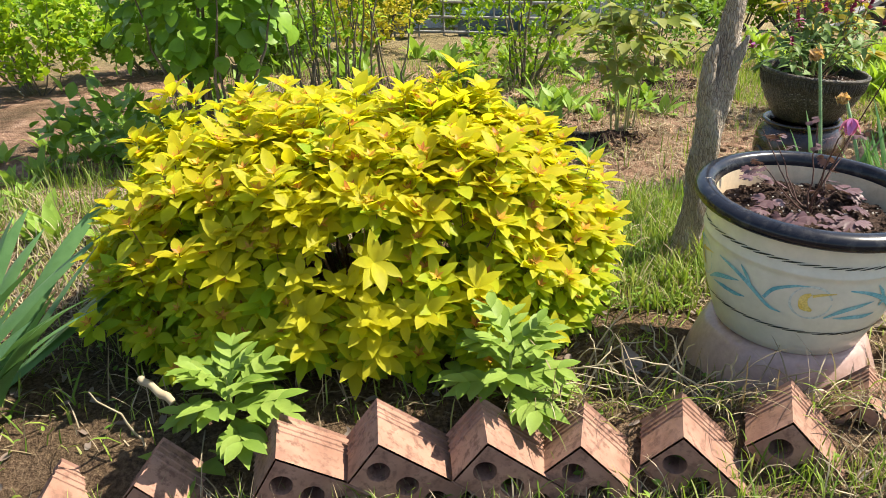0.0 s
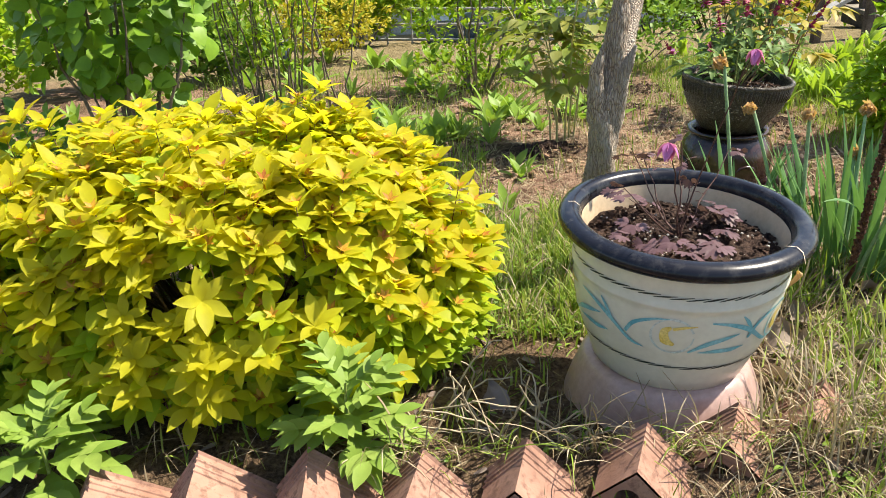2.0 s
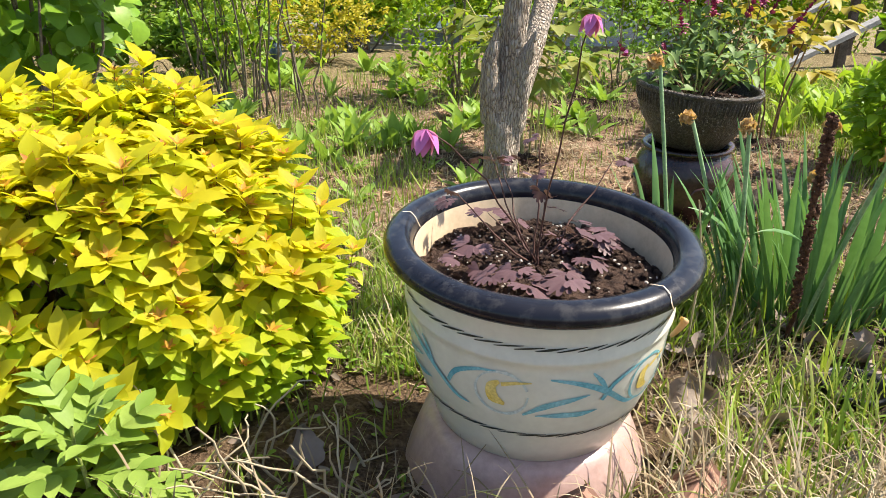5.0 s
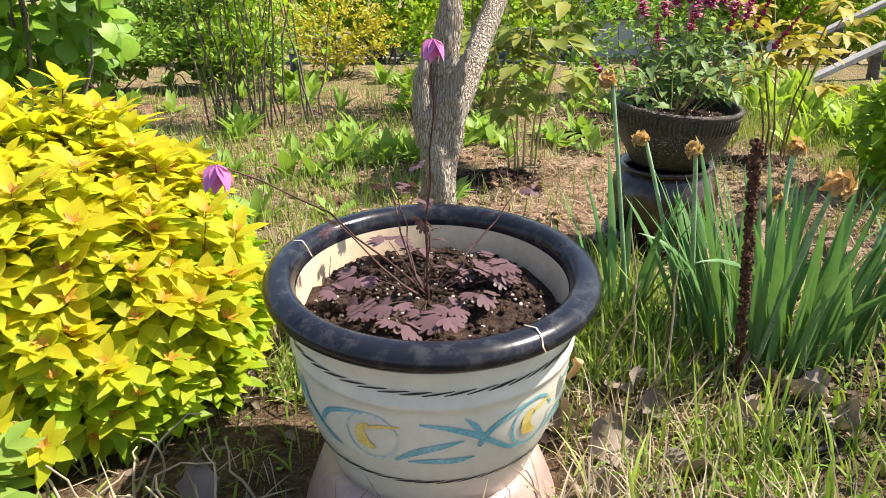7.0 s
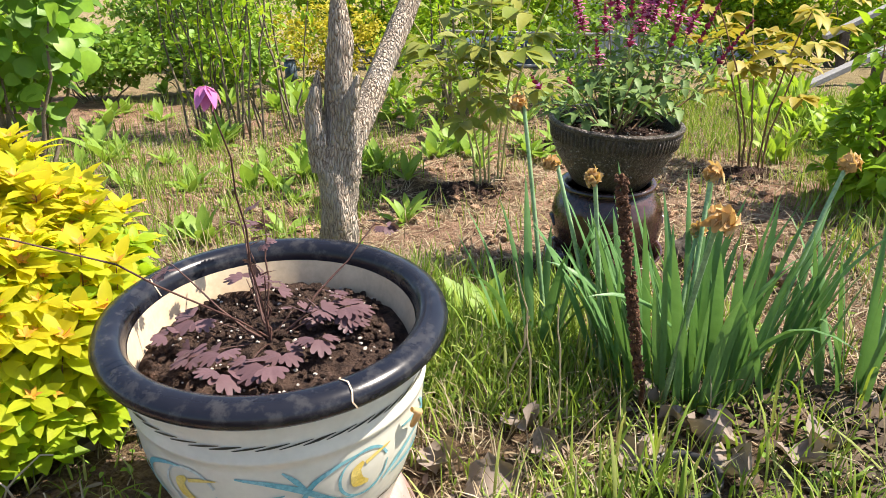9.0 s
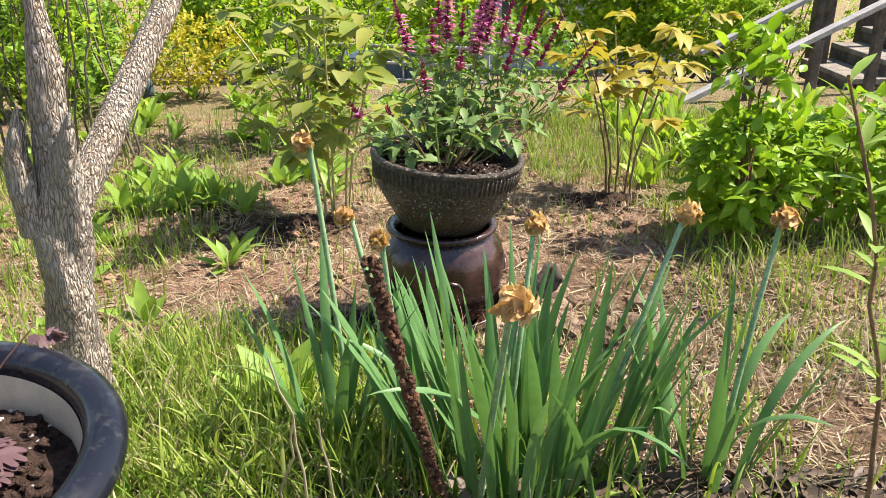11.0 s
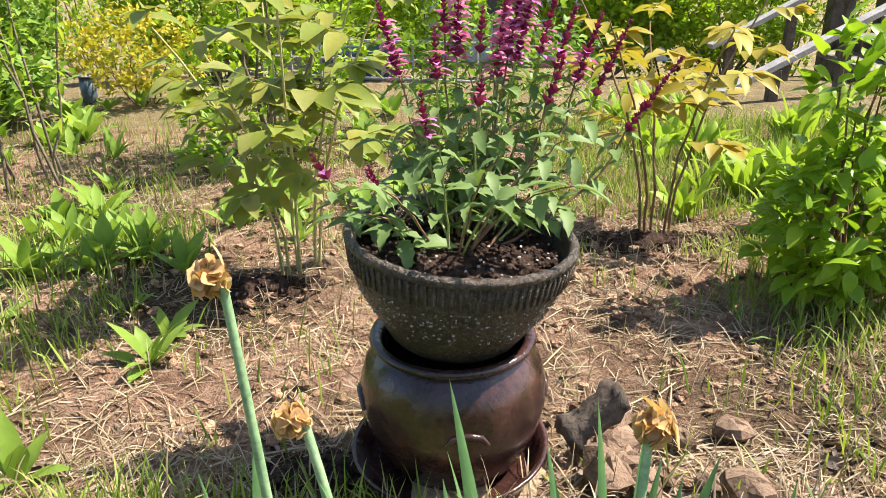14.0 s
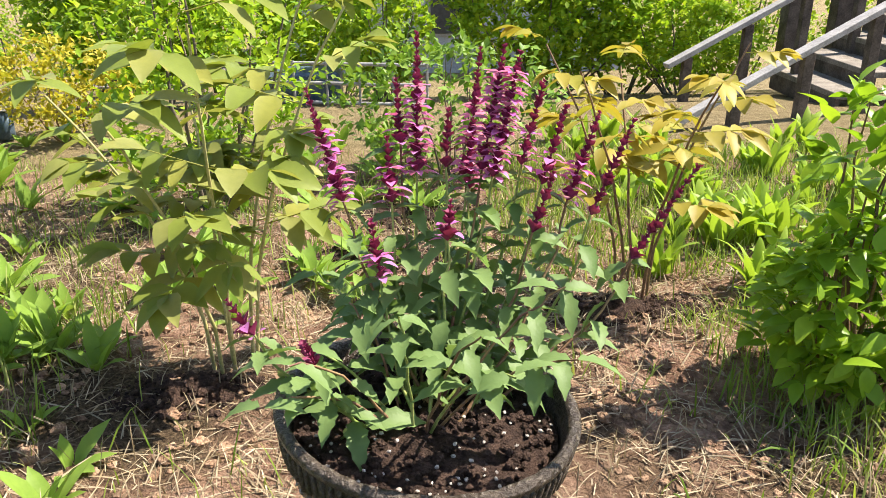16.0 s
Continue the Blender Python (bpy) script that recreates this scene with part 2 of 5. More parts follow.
M_PAINTEDRAIL = mat_solid("grey_white_rail", (0.25, 0.24, 0.225), (0.36, 0.345, 0.325), 8, 0.6, 0.15)
M_BLUELAMP = mat_solid("blue_grey_metal", (0.06, 0.09, 0.12), (0.12, 0.17, 0.21), 12, 0.4, 0.1, metal=0.3)
M_SIDING = mat_solid("grey_siding", (0.33, 0.35, 0.38), (0.44, 0.46, 0.49), 3, 0.7, 0.1)
M_GLASS = mat_solid("dark_window_glass", (0.03, 0.04, 0.05), (0.05, 0.06, 0.07), 2, 0.08, 0.0)
M_ROOF = mat_solid("dark_shingle", (0.06, 0.06, 0.065), (0.12, 0.115, 0.11), 6, 0.9, 0.3)


def mat_bark():
    m, nt, b = nodes_of("grey_bark")
    pos = world_pos(nt)
    mp = nt.nodes.new("ShaderNodeMapping")
    mp.inputs["Scale"].default_value = (1, 1, 0.20)
    nt.links.new(pos, mp.inputs[0])
    v = nt.nodes.new("ShaderNodeTexVoronoi")
    v.feature = "DISTANCE_TO_EDGE"
    v.inputs["Scale"].default_value = 150
    wob = noise_tex(nt, 30, 4, 0.6, mp.outputs[0])
    add = nt.nodes.new("ShaderNodeVectorMath")
    add.operation = "MULTIPLY_ADD"
    nt.links.new(wob, add.inputs[0])
    add.inputs[1].default_value = (0.03, 0.03, 0.03)
    nt.links.new(mp.outputs[0], add.inputs[2])
    nt.links.new(add.outputs[0], v.inputs["Vector"])
    crack = ramp(nt, v.outputs["Distance"], [(0.0, (0.20, 0.15, 0.11)), (0.10, (0.55, 0.45, 0.35)), (0.4, (0.70, 0.60, 0.48))])
    blot = noise_tex(nt, 14, 4, 0.6, pos)
    col = mix_col(nt, ramp(nt, blot, [(0.45, (0, 0, 0)), (0.65, (1, 1, 1))]), crack, mix_col(nt, 0.5, crack, (0.62, 0.56, 0.48)))
    nt.links.new(col, b.inputs["Base Color"])
    b.inputs["Roughness"].default_value = 0.95
    b.inputs["Specular IOR Level"].default_value = 0.1
    rough = noise_tex(nt, 60, 6, 0.7, mp.outputs[0])
    hsum = nt.nodes.new("ShaderNodeMath")
    hsum.operation = "MULTIPLY_ADD"
    nt.links.new(v.outputs["Distance"], hsum.inputs[0])
    hsum.inputs[1].default_value = 1.5
    nt.links.new(rough, hsum.inputs[2])
    bump(nt, b, hsum.outputs[0], 1.0, 0.03)
    return m


M_BARK = mat_bark()


# ---- geometry helpers ----
def mesh_obj(name, verts, faces, mats, parent=None, label="", smooth=True, mat_index=None):
    me = bpy.data.meshes.new(name)
    me.from_pydata(verts.tolist() if hasattr(verts, "tolist") else verts, [], faces.tolist() if hasattr(faces, "tolist") else faces)
    for mt in (mats if isinstance(mats, (list, tuple)) else [mats]):
        me.materials.append(mt)
    me.polygons.foreach_set("use_smooth", [smooth] * len(me.polygons))
    if mat_index is not None:
        me.polygons.foreach_set("material_index", list(mat_index))
    me.update()
    ob = new(name, me)
    if parent is not None:
        ob.parent = parent
    if label:
        ob["label"] = label
    return ob


def part(name, bm, material, parent, label="", smooth=False):
    me = bpy.data.meshes.new(name)
    bm.to_mesh(me)
    bm.free()
    me.materials.append(material)
    me.polygons.foreach_set("use_smooth", [smooth] * len(me.polygons))
    ob = new(name, me)
    ob.parent = parent
    if label:
        ob["label"] = label
    return ob


def thing(name, x, y, z, label, category, group="", rot=(0, 0, 0)):
    e = new(name)
    e.empty_display_size = 0.1
    e.matrix_basis = pose(x, y, z, *rot)
    return tagged(e, label, category, group)


def unit(v):
    return v / np.maximum(np.linalg.norm(v, axis=-1, keepdims=True), 1e-9)


def leaf_template(profile, fold=0.25, curl=0.25, lobes=0.0):
    """A blade along +y, one long and two half-widths wide, folded at its midrib; profile: half-width from base to tip."""
    n = len(profile)
    v, f = [], []
    for i, w in enumerate(profile):
        t = i / (n - 1)
        z = -curl * t * t
        ww = w * (1 - lobes * (i % 2))
        v += [(-ww, t, z, fold * ww), (0, t, z, 0), (ww, t, z, fold * ww)]
    for i in range(n - 1):
        a = 3 * i
        f += [(a, a + 1, a + 4, a + 3), (a + 1, a + 2, a + 5, a + 4)]
    return np.array(v, float), np.array(f)


LANCE = leaf_template([0.06, 0.75, 1.0, 0.72, 0.03])
OVATE = leaf_template([0.1, 0.85, 1.0, 0.8, 0.5, 0.03], 0.3, 0.26)
HEART = leaf_template([0.35, 0.95, 1.0, 0.85, 0.55, 0.04], 0.12, 0.18)
SMALL = leaf_template([0.1, 1.0, 0.05], 0.25, 0.15)
SERRATE = leaf_template([0.08, 0.7, 0.62, 1.0, 0.8, 0.95, 0.6, 0.6, 0.25, 0.03], 0.38, 0.42)
LOBED = leaf_template([0.08, 0.25, 1.0, 0.35, 0.95, 0.3, 0.6, 0.2, 0.05], 0.15, 0.25)


def leaf_arrays(template, P, D, U, L, W):
    """Many leaves: roots P, directions D, upper sides U, lengths L, half-widths W."""
    tv, tf = template
    D = unit(D)
    X = unit(np.cross(D, U))
    Z = np.cross(X, D)
    n = len(P)
    v = (P[:, None, :] + tv[None, :, 0:1] * W[:, None, None] * X[:, None, :]
         + tv[None, :, 1:2] * L[:, None, None] * D[:, None, :] + (tv[None, :, 2:3] * L[:, None, None] + tv[None, :, 3:4] * W[:, None, None]) * Z[:, None, :])
    f = (tf[None] + (np.arange(n) * len(tv))[:, None, None]).reshape(-1, tf.shape[1])
    return v.reshape(-1, 3), f


def join_arrays(items):
    vs, fs, k = [], [], 0
    for v, f in items:
        vs.append(v)
        fs.append(np.asarray(f) + k)
        k += len(v)
    return np.concatenate(vs), np.concatenate(fs)


def strap_arrays(base, az, length, lean, bend, width, segs=6, droop=0.0):
    """Grass-like blades that rise from base, lean out along az (radians) and bend over."""
    n = len(base)
    t = 1 - (1 - np.linspace(0, 1, segs + 1)) ** 1.5
    ang = lean[:, None] + bend[:, None] * t[None] ** 1.5
    step = length[:, None] * np.diff(t)[None]
    dx = np.concatenate([np.zeros((n, 1)), np.cumsum(np.sin(ang[:, :-1]) * step, 1)], 1)
    dz = np.concatenate([np.zeros((n, 1)), np.cumsum(np.cos(ang[:, :-1]) * step, 1)], 1)
    dirx, diry = np.cos(az)[:, None], np.sin(az)[:, None]
    c = np.stack([base[:, 0:1] + dx * dirx, base[:, 1:2] + dx * diry, base[:, 2:3] + dz], -1)
    w = width[:, None] * np.minimum(1, (1 - t[None] ** 5) * 1.0 + 0.02) * (0.75 + 0.25 * np.sin(np.pi * t))[None]
    twist = rng.uniform(-1.2, 1.2, n)[:, None] * 0.6
    sx, sy = -np.sin(az + np.pi * 0)[:, None] * np.cos(twist), np.cos(az)[:, None] * np.cos(twist)
    side = np.stack([np.broadcast_to(sx, w.shape), np.broadcast_to(sy, w.shape), np.broadcast_to(np.sin(twist), w.shape)], -1)
    nrm = np.stack([np.cos(ang) * dirx, np.cos(ang) * diry, -np.sin(ang)], -1)
    l = c - side * w[..., None] * 0.5 + nrm * w[..., None] * 0.14
    r = c + side * w[..., None] * 0.5 + nrm * w[..., None] * 0.14
    v = np.stack([l, c, r], 2).reshape(n, -1, 3)
    tf = []
    for i in range(segs):
        a = 3 * i
        tf += [(a, a + 1, a + 4, a + 3), (a + 1, a + 2, a + 5, a + 4)]
    tf = np.array(tf)
    f = (tf[None] + (np.arange(n) * v.shape[1])[:, None, None]).reshape(-1, 4)
    return v.reshape(-1, 3), f


def tube_arrays(pts, radii, sides=6, cap=True):
    pts = np.array(pts, float)
    n = len(pts)
    tang = unit(np.gradient(pts, axis=0))
    ref = np.array([0.31, 0.87, 0.2]) if abs(tang[0][2]) > 0.5 else np.array([0.1, 0.1, 1.0])
    a = unit(np.cross(tang, ref))
    b = np.cross(tang, a)
    th = np.linspace(0, 2 * np.pi, sides, endpoint=False)
    r = np.array(radii, float)[:, None, None]
    v = pts[:, None] + r * (np.cos(th)[None, :, None] * a[:, None] + np.sin(th)[None, :, None] * b[:, None])
    v = v.reshape(-1, 3)
    f = []
    for i in range(n - 1):
        for k in range(sides):
            k2 = (k + 1) % sides
            f.append((i * sides + k, i * sides + k2, (i + 1) * sides + k2, (i + 1) * sides + k))
    return v, np.array(f)


def curve_pts(a, b, n=6, sag=(0, 0, 0), wob=0.0):
    a, b = np.array(a, float), np.array(b, float)
    t = np.linspace(0, 1, n)[:, None]
    p = a + (b - a) * t + 4 * t * (1 - t) * np.array(sag)
    if wob:
        p[1:-1] += rng.normal(0, wob, (n - 2, 3))
    return p


def lathe_bm(profile, n=64):
    bm = bmesh.new()
    rings = [[bm.verts.new((r * math.cos(2 * math.pi * k / n), r * math.sin(2 * math.pi * k / n), z)) for k in range(n)] for r, z in profile]
    for a, b in zip(rings, rings[1:]):
        for k in range(n):
            bm.faces.new((a[k], a[(k + 1) % n], b[(k + 1) % n], b[k]))
    bmesh.ops.recalc_face_normals(bm, faces=bm.faces)
    return bm


def box_bm(sx, sy, sz, at=(0, 0, 0), rot=None, bevel=0.004):
    bm = bmesh.new()
    bmesh.ops.create_cube(bm, size=1)
    bmesh.ops.scale(bm, vec=(sx, sy, sz), verts=bm.verts)
    if bevel:
        bmesh.ops.bevel(bm, geom=bm.edges[:], offset=bevel, segments=1, affect="EDGES")
    m = Matrix.Translation(at) @ (rot if rot else Matrix())
    bm.transform(m)
    return bm


def beam_bm(a, b, w, h, bevel=0.004):
    """A squared timber from a to b."""
    a, b = Vector(a), Vector(b)
    q = (b - a).to_track_quat("Y", "Z").to_matrix().to_4x4()
    return box_bm(w, (b - a).length, h, (a + b) / 2, q, bevel)


def stone_arrays(c, r, squash=0.7):
    u, v = np.meshgrid(np.linspace(0, 2 * np.pi, 9)[:-1], np.linspace(0.25, np.pi - 0.25, 5))
    p = np.stack([np.cos(u) * np.sin(v), np.sin(u) * np.sin(v), np.cos(v) * squash], -1).reshape(-1, 3)
    p = p * rng.uniform(0.72, 1.15, (len(p), 1)) * r
    a = rng.uniform(0, 6.28)
    rot = np.array([[math.cos(a), -math.sin(a), 0], [math.sin(a), math.cos(a), 0], [0, 0, 1]])
    p = p * np.array([1.25, 0.9, 1.0]) @ rot.T + c
    top, bot = len(p), len(p) + 1
    p = np.concatenate([p, [np.array(c) + (0, 0, r * squash * 0.95)], [np.array(c) - (0, 0, r * squash * 0.95)]])
    f = []
    for i in range(4):
        for k in range(8):
            a0, a1 = i * 8 + k, i * 8 + (k + 1) % 8
            f += [(a0, a0 + 8, a1 + 8), (a0, a1 + 8, a1)]
    for k in range(8):
        f += [(top, k, (k + 1) % 8), (bot, 32 + (k + 1) % 8, 32 + k)]
    return p, np.array(f)


# ---- ground ----
GY = [-60, 0.6, 1.26, 1.36, 1.50, 1.8, 3.15, 4.37, 4.9, 8.2, 10.0, 12.0, 16.0, 30, 500]
GZ = [-0.08, -0.08, -0.062, -0.034, 0.015, 0.0, -0.10, -0.165, -0.23, -0.36, -0.60, -1.0, -1.9, -2.4, -2.4]


def gz(x, y):
    z = float(np.interp(y, GY, GZ))
    if y < 2.6:
        front = min(1.0, max(0.0, (1.62 - y) / 0.2))
        side = min(1.0, max(0.0, (2.6 - y) / 0.7))
        z += 0.085 * max(-1.2, min(1.2, x - 0.15)) * front + 0.07 * max(-1.0, min(0.0, x + 0.1)) * side * (1 - front)
    z -= 0.062 * math.exp(-((x - 0.82) ** 2 + (y - 1.86) ** 2) / 0.10)
    if abs(x) < 8 and -1 < y < 14:
        tilled = 0.034 if 2.9 < y < 6.2 else 0.012
        z += tilled * noise.noise((x * 3.1, y * 3.1, 0.3)) + 0.015 * noise.noise((x * 10, y * 10, 4.1)) + 0.011 * noise.noise((x * 27, y * 27, 2.0))
    return z


def ground_points(xs, ys):
    return np.array([(x, y, gz(x, y)) for x, y in zip(xs, ys)])


def spaced(lo, hi, step, far):
    s = [lo - 0.4 * (1.45 ** k) for k in range(1, 19)][::-1]
    e = [hi + 0.4 * (1.45 ** k) for k in range(1, 19)]
    return np.array([v for v in s if v > -far] + list(np.arange(lo, hi + 1e-6, step)) + [v for v in e if v < far])


gx, gy = spaced(-2.6, 3.6, 0.033, 420), spaced(0.9, 6.2, 0.033, 420)
gv = np.array([(x, y, gz(x, y)) for y in gy for x in gx])
ii, jj = np.meshgrid(np.arange(len(gx) - 1), np.arange(len(gy) - 1))
q0 = (jj * len(gx) + ii).ravel()
gf = np.stack([q0, q0 + 1, q0 + 1 + len(gx), q0 + len(gx)], 1)
ground = tagged(mesh_obj("ground", gv, gf, M_GROUND), "bare brown garden earth with straw litter, sandy behind", "ground", kind="structure")

# ---- edging bricks ----
BL, BW, BD = 0.225, 0.118, 0.155


def brick_mesh():
    """A cored brick: length along x, width along z, its holes run along y; saw grooves round the rear."""
    bm = bmesh.new()
    prof = [(0.0, 0.0), (0.095, 0.0), (0.097, -0.0028), (0.100, -0.0028), (0.102, 0.0), (0.112, 0.0), (0.114, -0.0028), (0.117, -0.0028),
            (0.119, 0.0), (0.129, 0.0), (0.131, -0.0028), (0.134, -0.0028), (0.136, 0.0), (BD, 0.0)]
    cells, hole, n = 3, 0.0255, 16
    cw = BL / cells
    per = []
    for k in range(n):
        a = 2 * math.pi * k / n
        c, s = math.cos(a), math.sin(a)
        m = max(abs(c), abs(s))
        per.append((c / m, s / m))
    bev = 0.0025
    corner = [(-BL / 2, -BW / 2), (BL / 2, -BW / 2), (BL / 2, BW / 2), (-BL / 2, BW / 2)]
    rings = []
    for y, ins in [(0.0, -bev)] + [(0.0025, 0.0)] + prof[1:-1] + [(BD - 0.005, 0.0), (BD, -0.005)]:
        rings.append([bm.verts.new((x + math.copysign(ins, x), y, z + math.copysign(ins, z))) for x, z in corner])
    for a, b in zip(rings, rings[1:]):
        for k in range(4):
            bm.faces.new((a[k], a[(k + 1) % 4], b[(k + 1) % 4], b[k]))
    bm.faces.new(rings[-1])
    sx, sz = (BL - 2 * bev) / BL, (BW / 2 - bev)
    for i in range(cells):
        cx = (-BL / 2 + cw * (i + 0.5)) * sx
        outer = [bm.verts.new((cx + px * cw / 2 * sx, 0, pz * sz)) for px, pz in per]
        inner = [bm.verts.new((cx + hole * math.cos(2 * math.pi * k / n), 0, hole * math.sin(2 * math.pi * k / n))) for k in range(n)]
        deep = [bm.verts.new((v.co.x, BD * 0.92, v.co.z)) for v in inner]
        for k in range(n):
            k2 = (k + 1) % n
            bm.faces.new((outer[k], inner[k], inner[k2], outer[k2]))
            bm.faces.new((inner[k], deep[k], deep[k2], inner[k2]))
        bm.faces.new(deep)
    bmesh.ops.remove_doubles(bm, verts=bm.verts, dist=1e-5)
    bmesh.ops.recalc_face_normals(bm, faces=bm.faces)
    me = bpy.data.meshes.new("edging_brick")
    bm.to_mesh(me)
    bm.free()
    me.materials.append(M_BRICK)
    return me


BRICK = brick_mesh()
APEX = [(-0.90, -0.05, 1.46), (-0.655, 0.005, 1.46), (-0.39, 0.07, 1.46), (-0.165, 0.10, 1.465), (0.065, 0.107, 1.455), (0.296, 0.09, 1.46),
        (0.509, 0.112, 1.455), (0.757, 0.122, 1.480), (0.978, 0.100, 1.570), (1.199, 0.092, 1.652)]
TURN_B = [38, 38, 30, 36, 38, 42, 42, 45, 43, 44]
for i, ((ax, az_, ay), ang) in enumerate(zip(APEX, TURN_B)):
    ob = new("edging_brick", BRICK)
    yaw = (4, -6, 9, 5, 3, -12, -14, -20, -26, -32)[i]
    m = pose(ax, ay, az_, 0, 0, yaw) @ pose(0, 0, 0, 0, ang, 0) @ Matrix.Translation((BL / 2, -BD, -BW / 2))
    ob.matrix_basis = m
    tagged(ob, "salmon cored clay brick set on its corner as bed edging", "brick", "bricks of the garden edging")

# ---- painted planter on its stand ----
# the rim's centre; the planter leans, so its foot stands elsewhere
PX, PY = 0.902, 1.830
FX, FY = 0.890, 1.850
POT = [(0.176, 0.092), (0.186, 0.098), (0.196, 0.125), (0.213, 0.165), (0.231, 0.215), (0.240, 0.26), (0.243, 0.30), (0.2435, 0.312),
       (0.248, 0.317), (0.2485, 0.323), (0.245, 0.328), (0.247, 0.36), (0.252, 0.392)]


def pot_r(z):
    return float(np.interp(z, [p[1] for p in POT], [p[0] for p in POT]))


stand = thing("planter_stand", FX - 0.002, FY - 0.01, -0.017, "upturned pink glazed clay dish under the painted planter", "plant stand")
part("stand_body", lathe_bm([(0.236, -0.085), (0.246, -0.078), (0.248, -0.06), (0.244, -0.035), (0.234, 0.0), (0.219, 0.04), (0.205, 0.075), (0.194, 0.088), (0.15, 0.092), (0.0, 0.092)], 72), M_PINKSTAND, stand, smooth=True)
planter = thing("painted_planter", FX, FY, 0.0, "cream glazed planter with black rim and teal swirls on pink stand", "planter", rot=(1.0, 0.5, 0))
planter.matrix_basis = pose(FX, FY, -0.0253, 2.5, 1.5, 0) @ Matrix.Diagonal((0.9935, 0.9935, 1.11, 1))
part("pot_body", lathe_bm([(0.0, 0.096), (0.15, 0.0955)] + POT, 96), M_CREAM, planter, smooth=True)
part("pot_inner_wall", lathe_bm([(0.21, 0.28), (0.222, 0.34), (0.232, 0.40)], 96), M_INNER, planter, "buff inner wall", smooth=True)
rim_prof = [(0.249, 0.392), (0.268, 0.393), (0.279, 0.396), (0.2855, 0.403), (0.2865, 0.412), (0.282, 0.420), (0.270, 0.4265), (0.254, 0.4285), (0.243, 0.425), (0.236, 0.417), (0.2335, 0.407), (0.233, 0.392), (0.235, 0.384)]
rim_ob = part("pot_rim", lathe_bm(rim_prof, 96), M_BLACK, planter, "chipped black glazed rim", smooth=True)
# chips on the rim
for a, w in ((168, 0.010), (-48, 0.012)):
    bm = bmesh.new()
    pts = [(0.2295, 0.405), (0.238, 0.4235), (0.25, 0.4295), (0.264, 0.4305), (0.279, 0.4248), (0.2875, 0.414), (0.2882, 0.402)]
    pts = pts[:4] if a > 0 else pts
    vs = []
    for k, (r, z) in enumerate(pts):
        jit = 0.004 * math.sin(k * 2.3)
        vs.append([bm.verts.new((r * math.cos(math.radians(a) + s / r), r * math.sin(math.radians(a) + s / r), z)) for s in (-w * 0.10 + jit, w * 0.10 + jit)])
    for p, q in zip(vs, vs[1:]):
        bm.faces.new((p[0], p[1], q[1], q[0]))
    part("rim_chip", bm, M_INNER, rim_ob, "pale chip in the rim")


def ribbon(points, widths, lift=0.0014, n=None):
    """A brush stroke on the pot: points of (arc metres, height), laid on the curved wall."""
    p = np.array(points, float)
    t = np.linspace(0, len(p) - 1, n or 4 * len(p))
    k = np.arange(len(p))
    # smooth through the points
    def cr(c):
        e = np.concatenate([[2 * c[0] - c[1]], c, [2 * c[-1] - c[-2]]])
        i = np.minimum(t.astype(int), len(c) - 2)
        u = t - i
        a, b, d, g = e[i], e[i + 1], e[i + 2], e[i + 3]
        return 0.5 * (2 * b + (d - a) * u + (2 * a - 5 * b + 4 * d - g) * u ** 2 + (3 * b - a - 3 * d + g) * u ** 3)
    s, z = cr(p[:, 0]), cr(p[:, 1])
    w = np.interp(t, k, widths)
    tx, tz = np.gradient(s), np.gradient(z)
    ln = np.maximum(np.hypot(tx, tz), 1e-9)
    nx, nz = -tz / ln, tx / ln
    v, f = [], []
    for i in range(len(t)):
        for off in (-1, 0, 1):
            ss, zz = s[i] + nx[i] * off * w[i] / 2, z[i] + nz[i] * off * w[i] / 2
            r = pot_r(zz) + lift
            a = ss / 0.243
            v.append((r * math.cos(a), r * math.sin(a), zz))
        if i:
            b = 3 * i
            f += [(b - 3, b - 2, b + 1, b), (b - 2, b - 1, b + 2, b + 1)]
    return np.array(v), np.array(f)


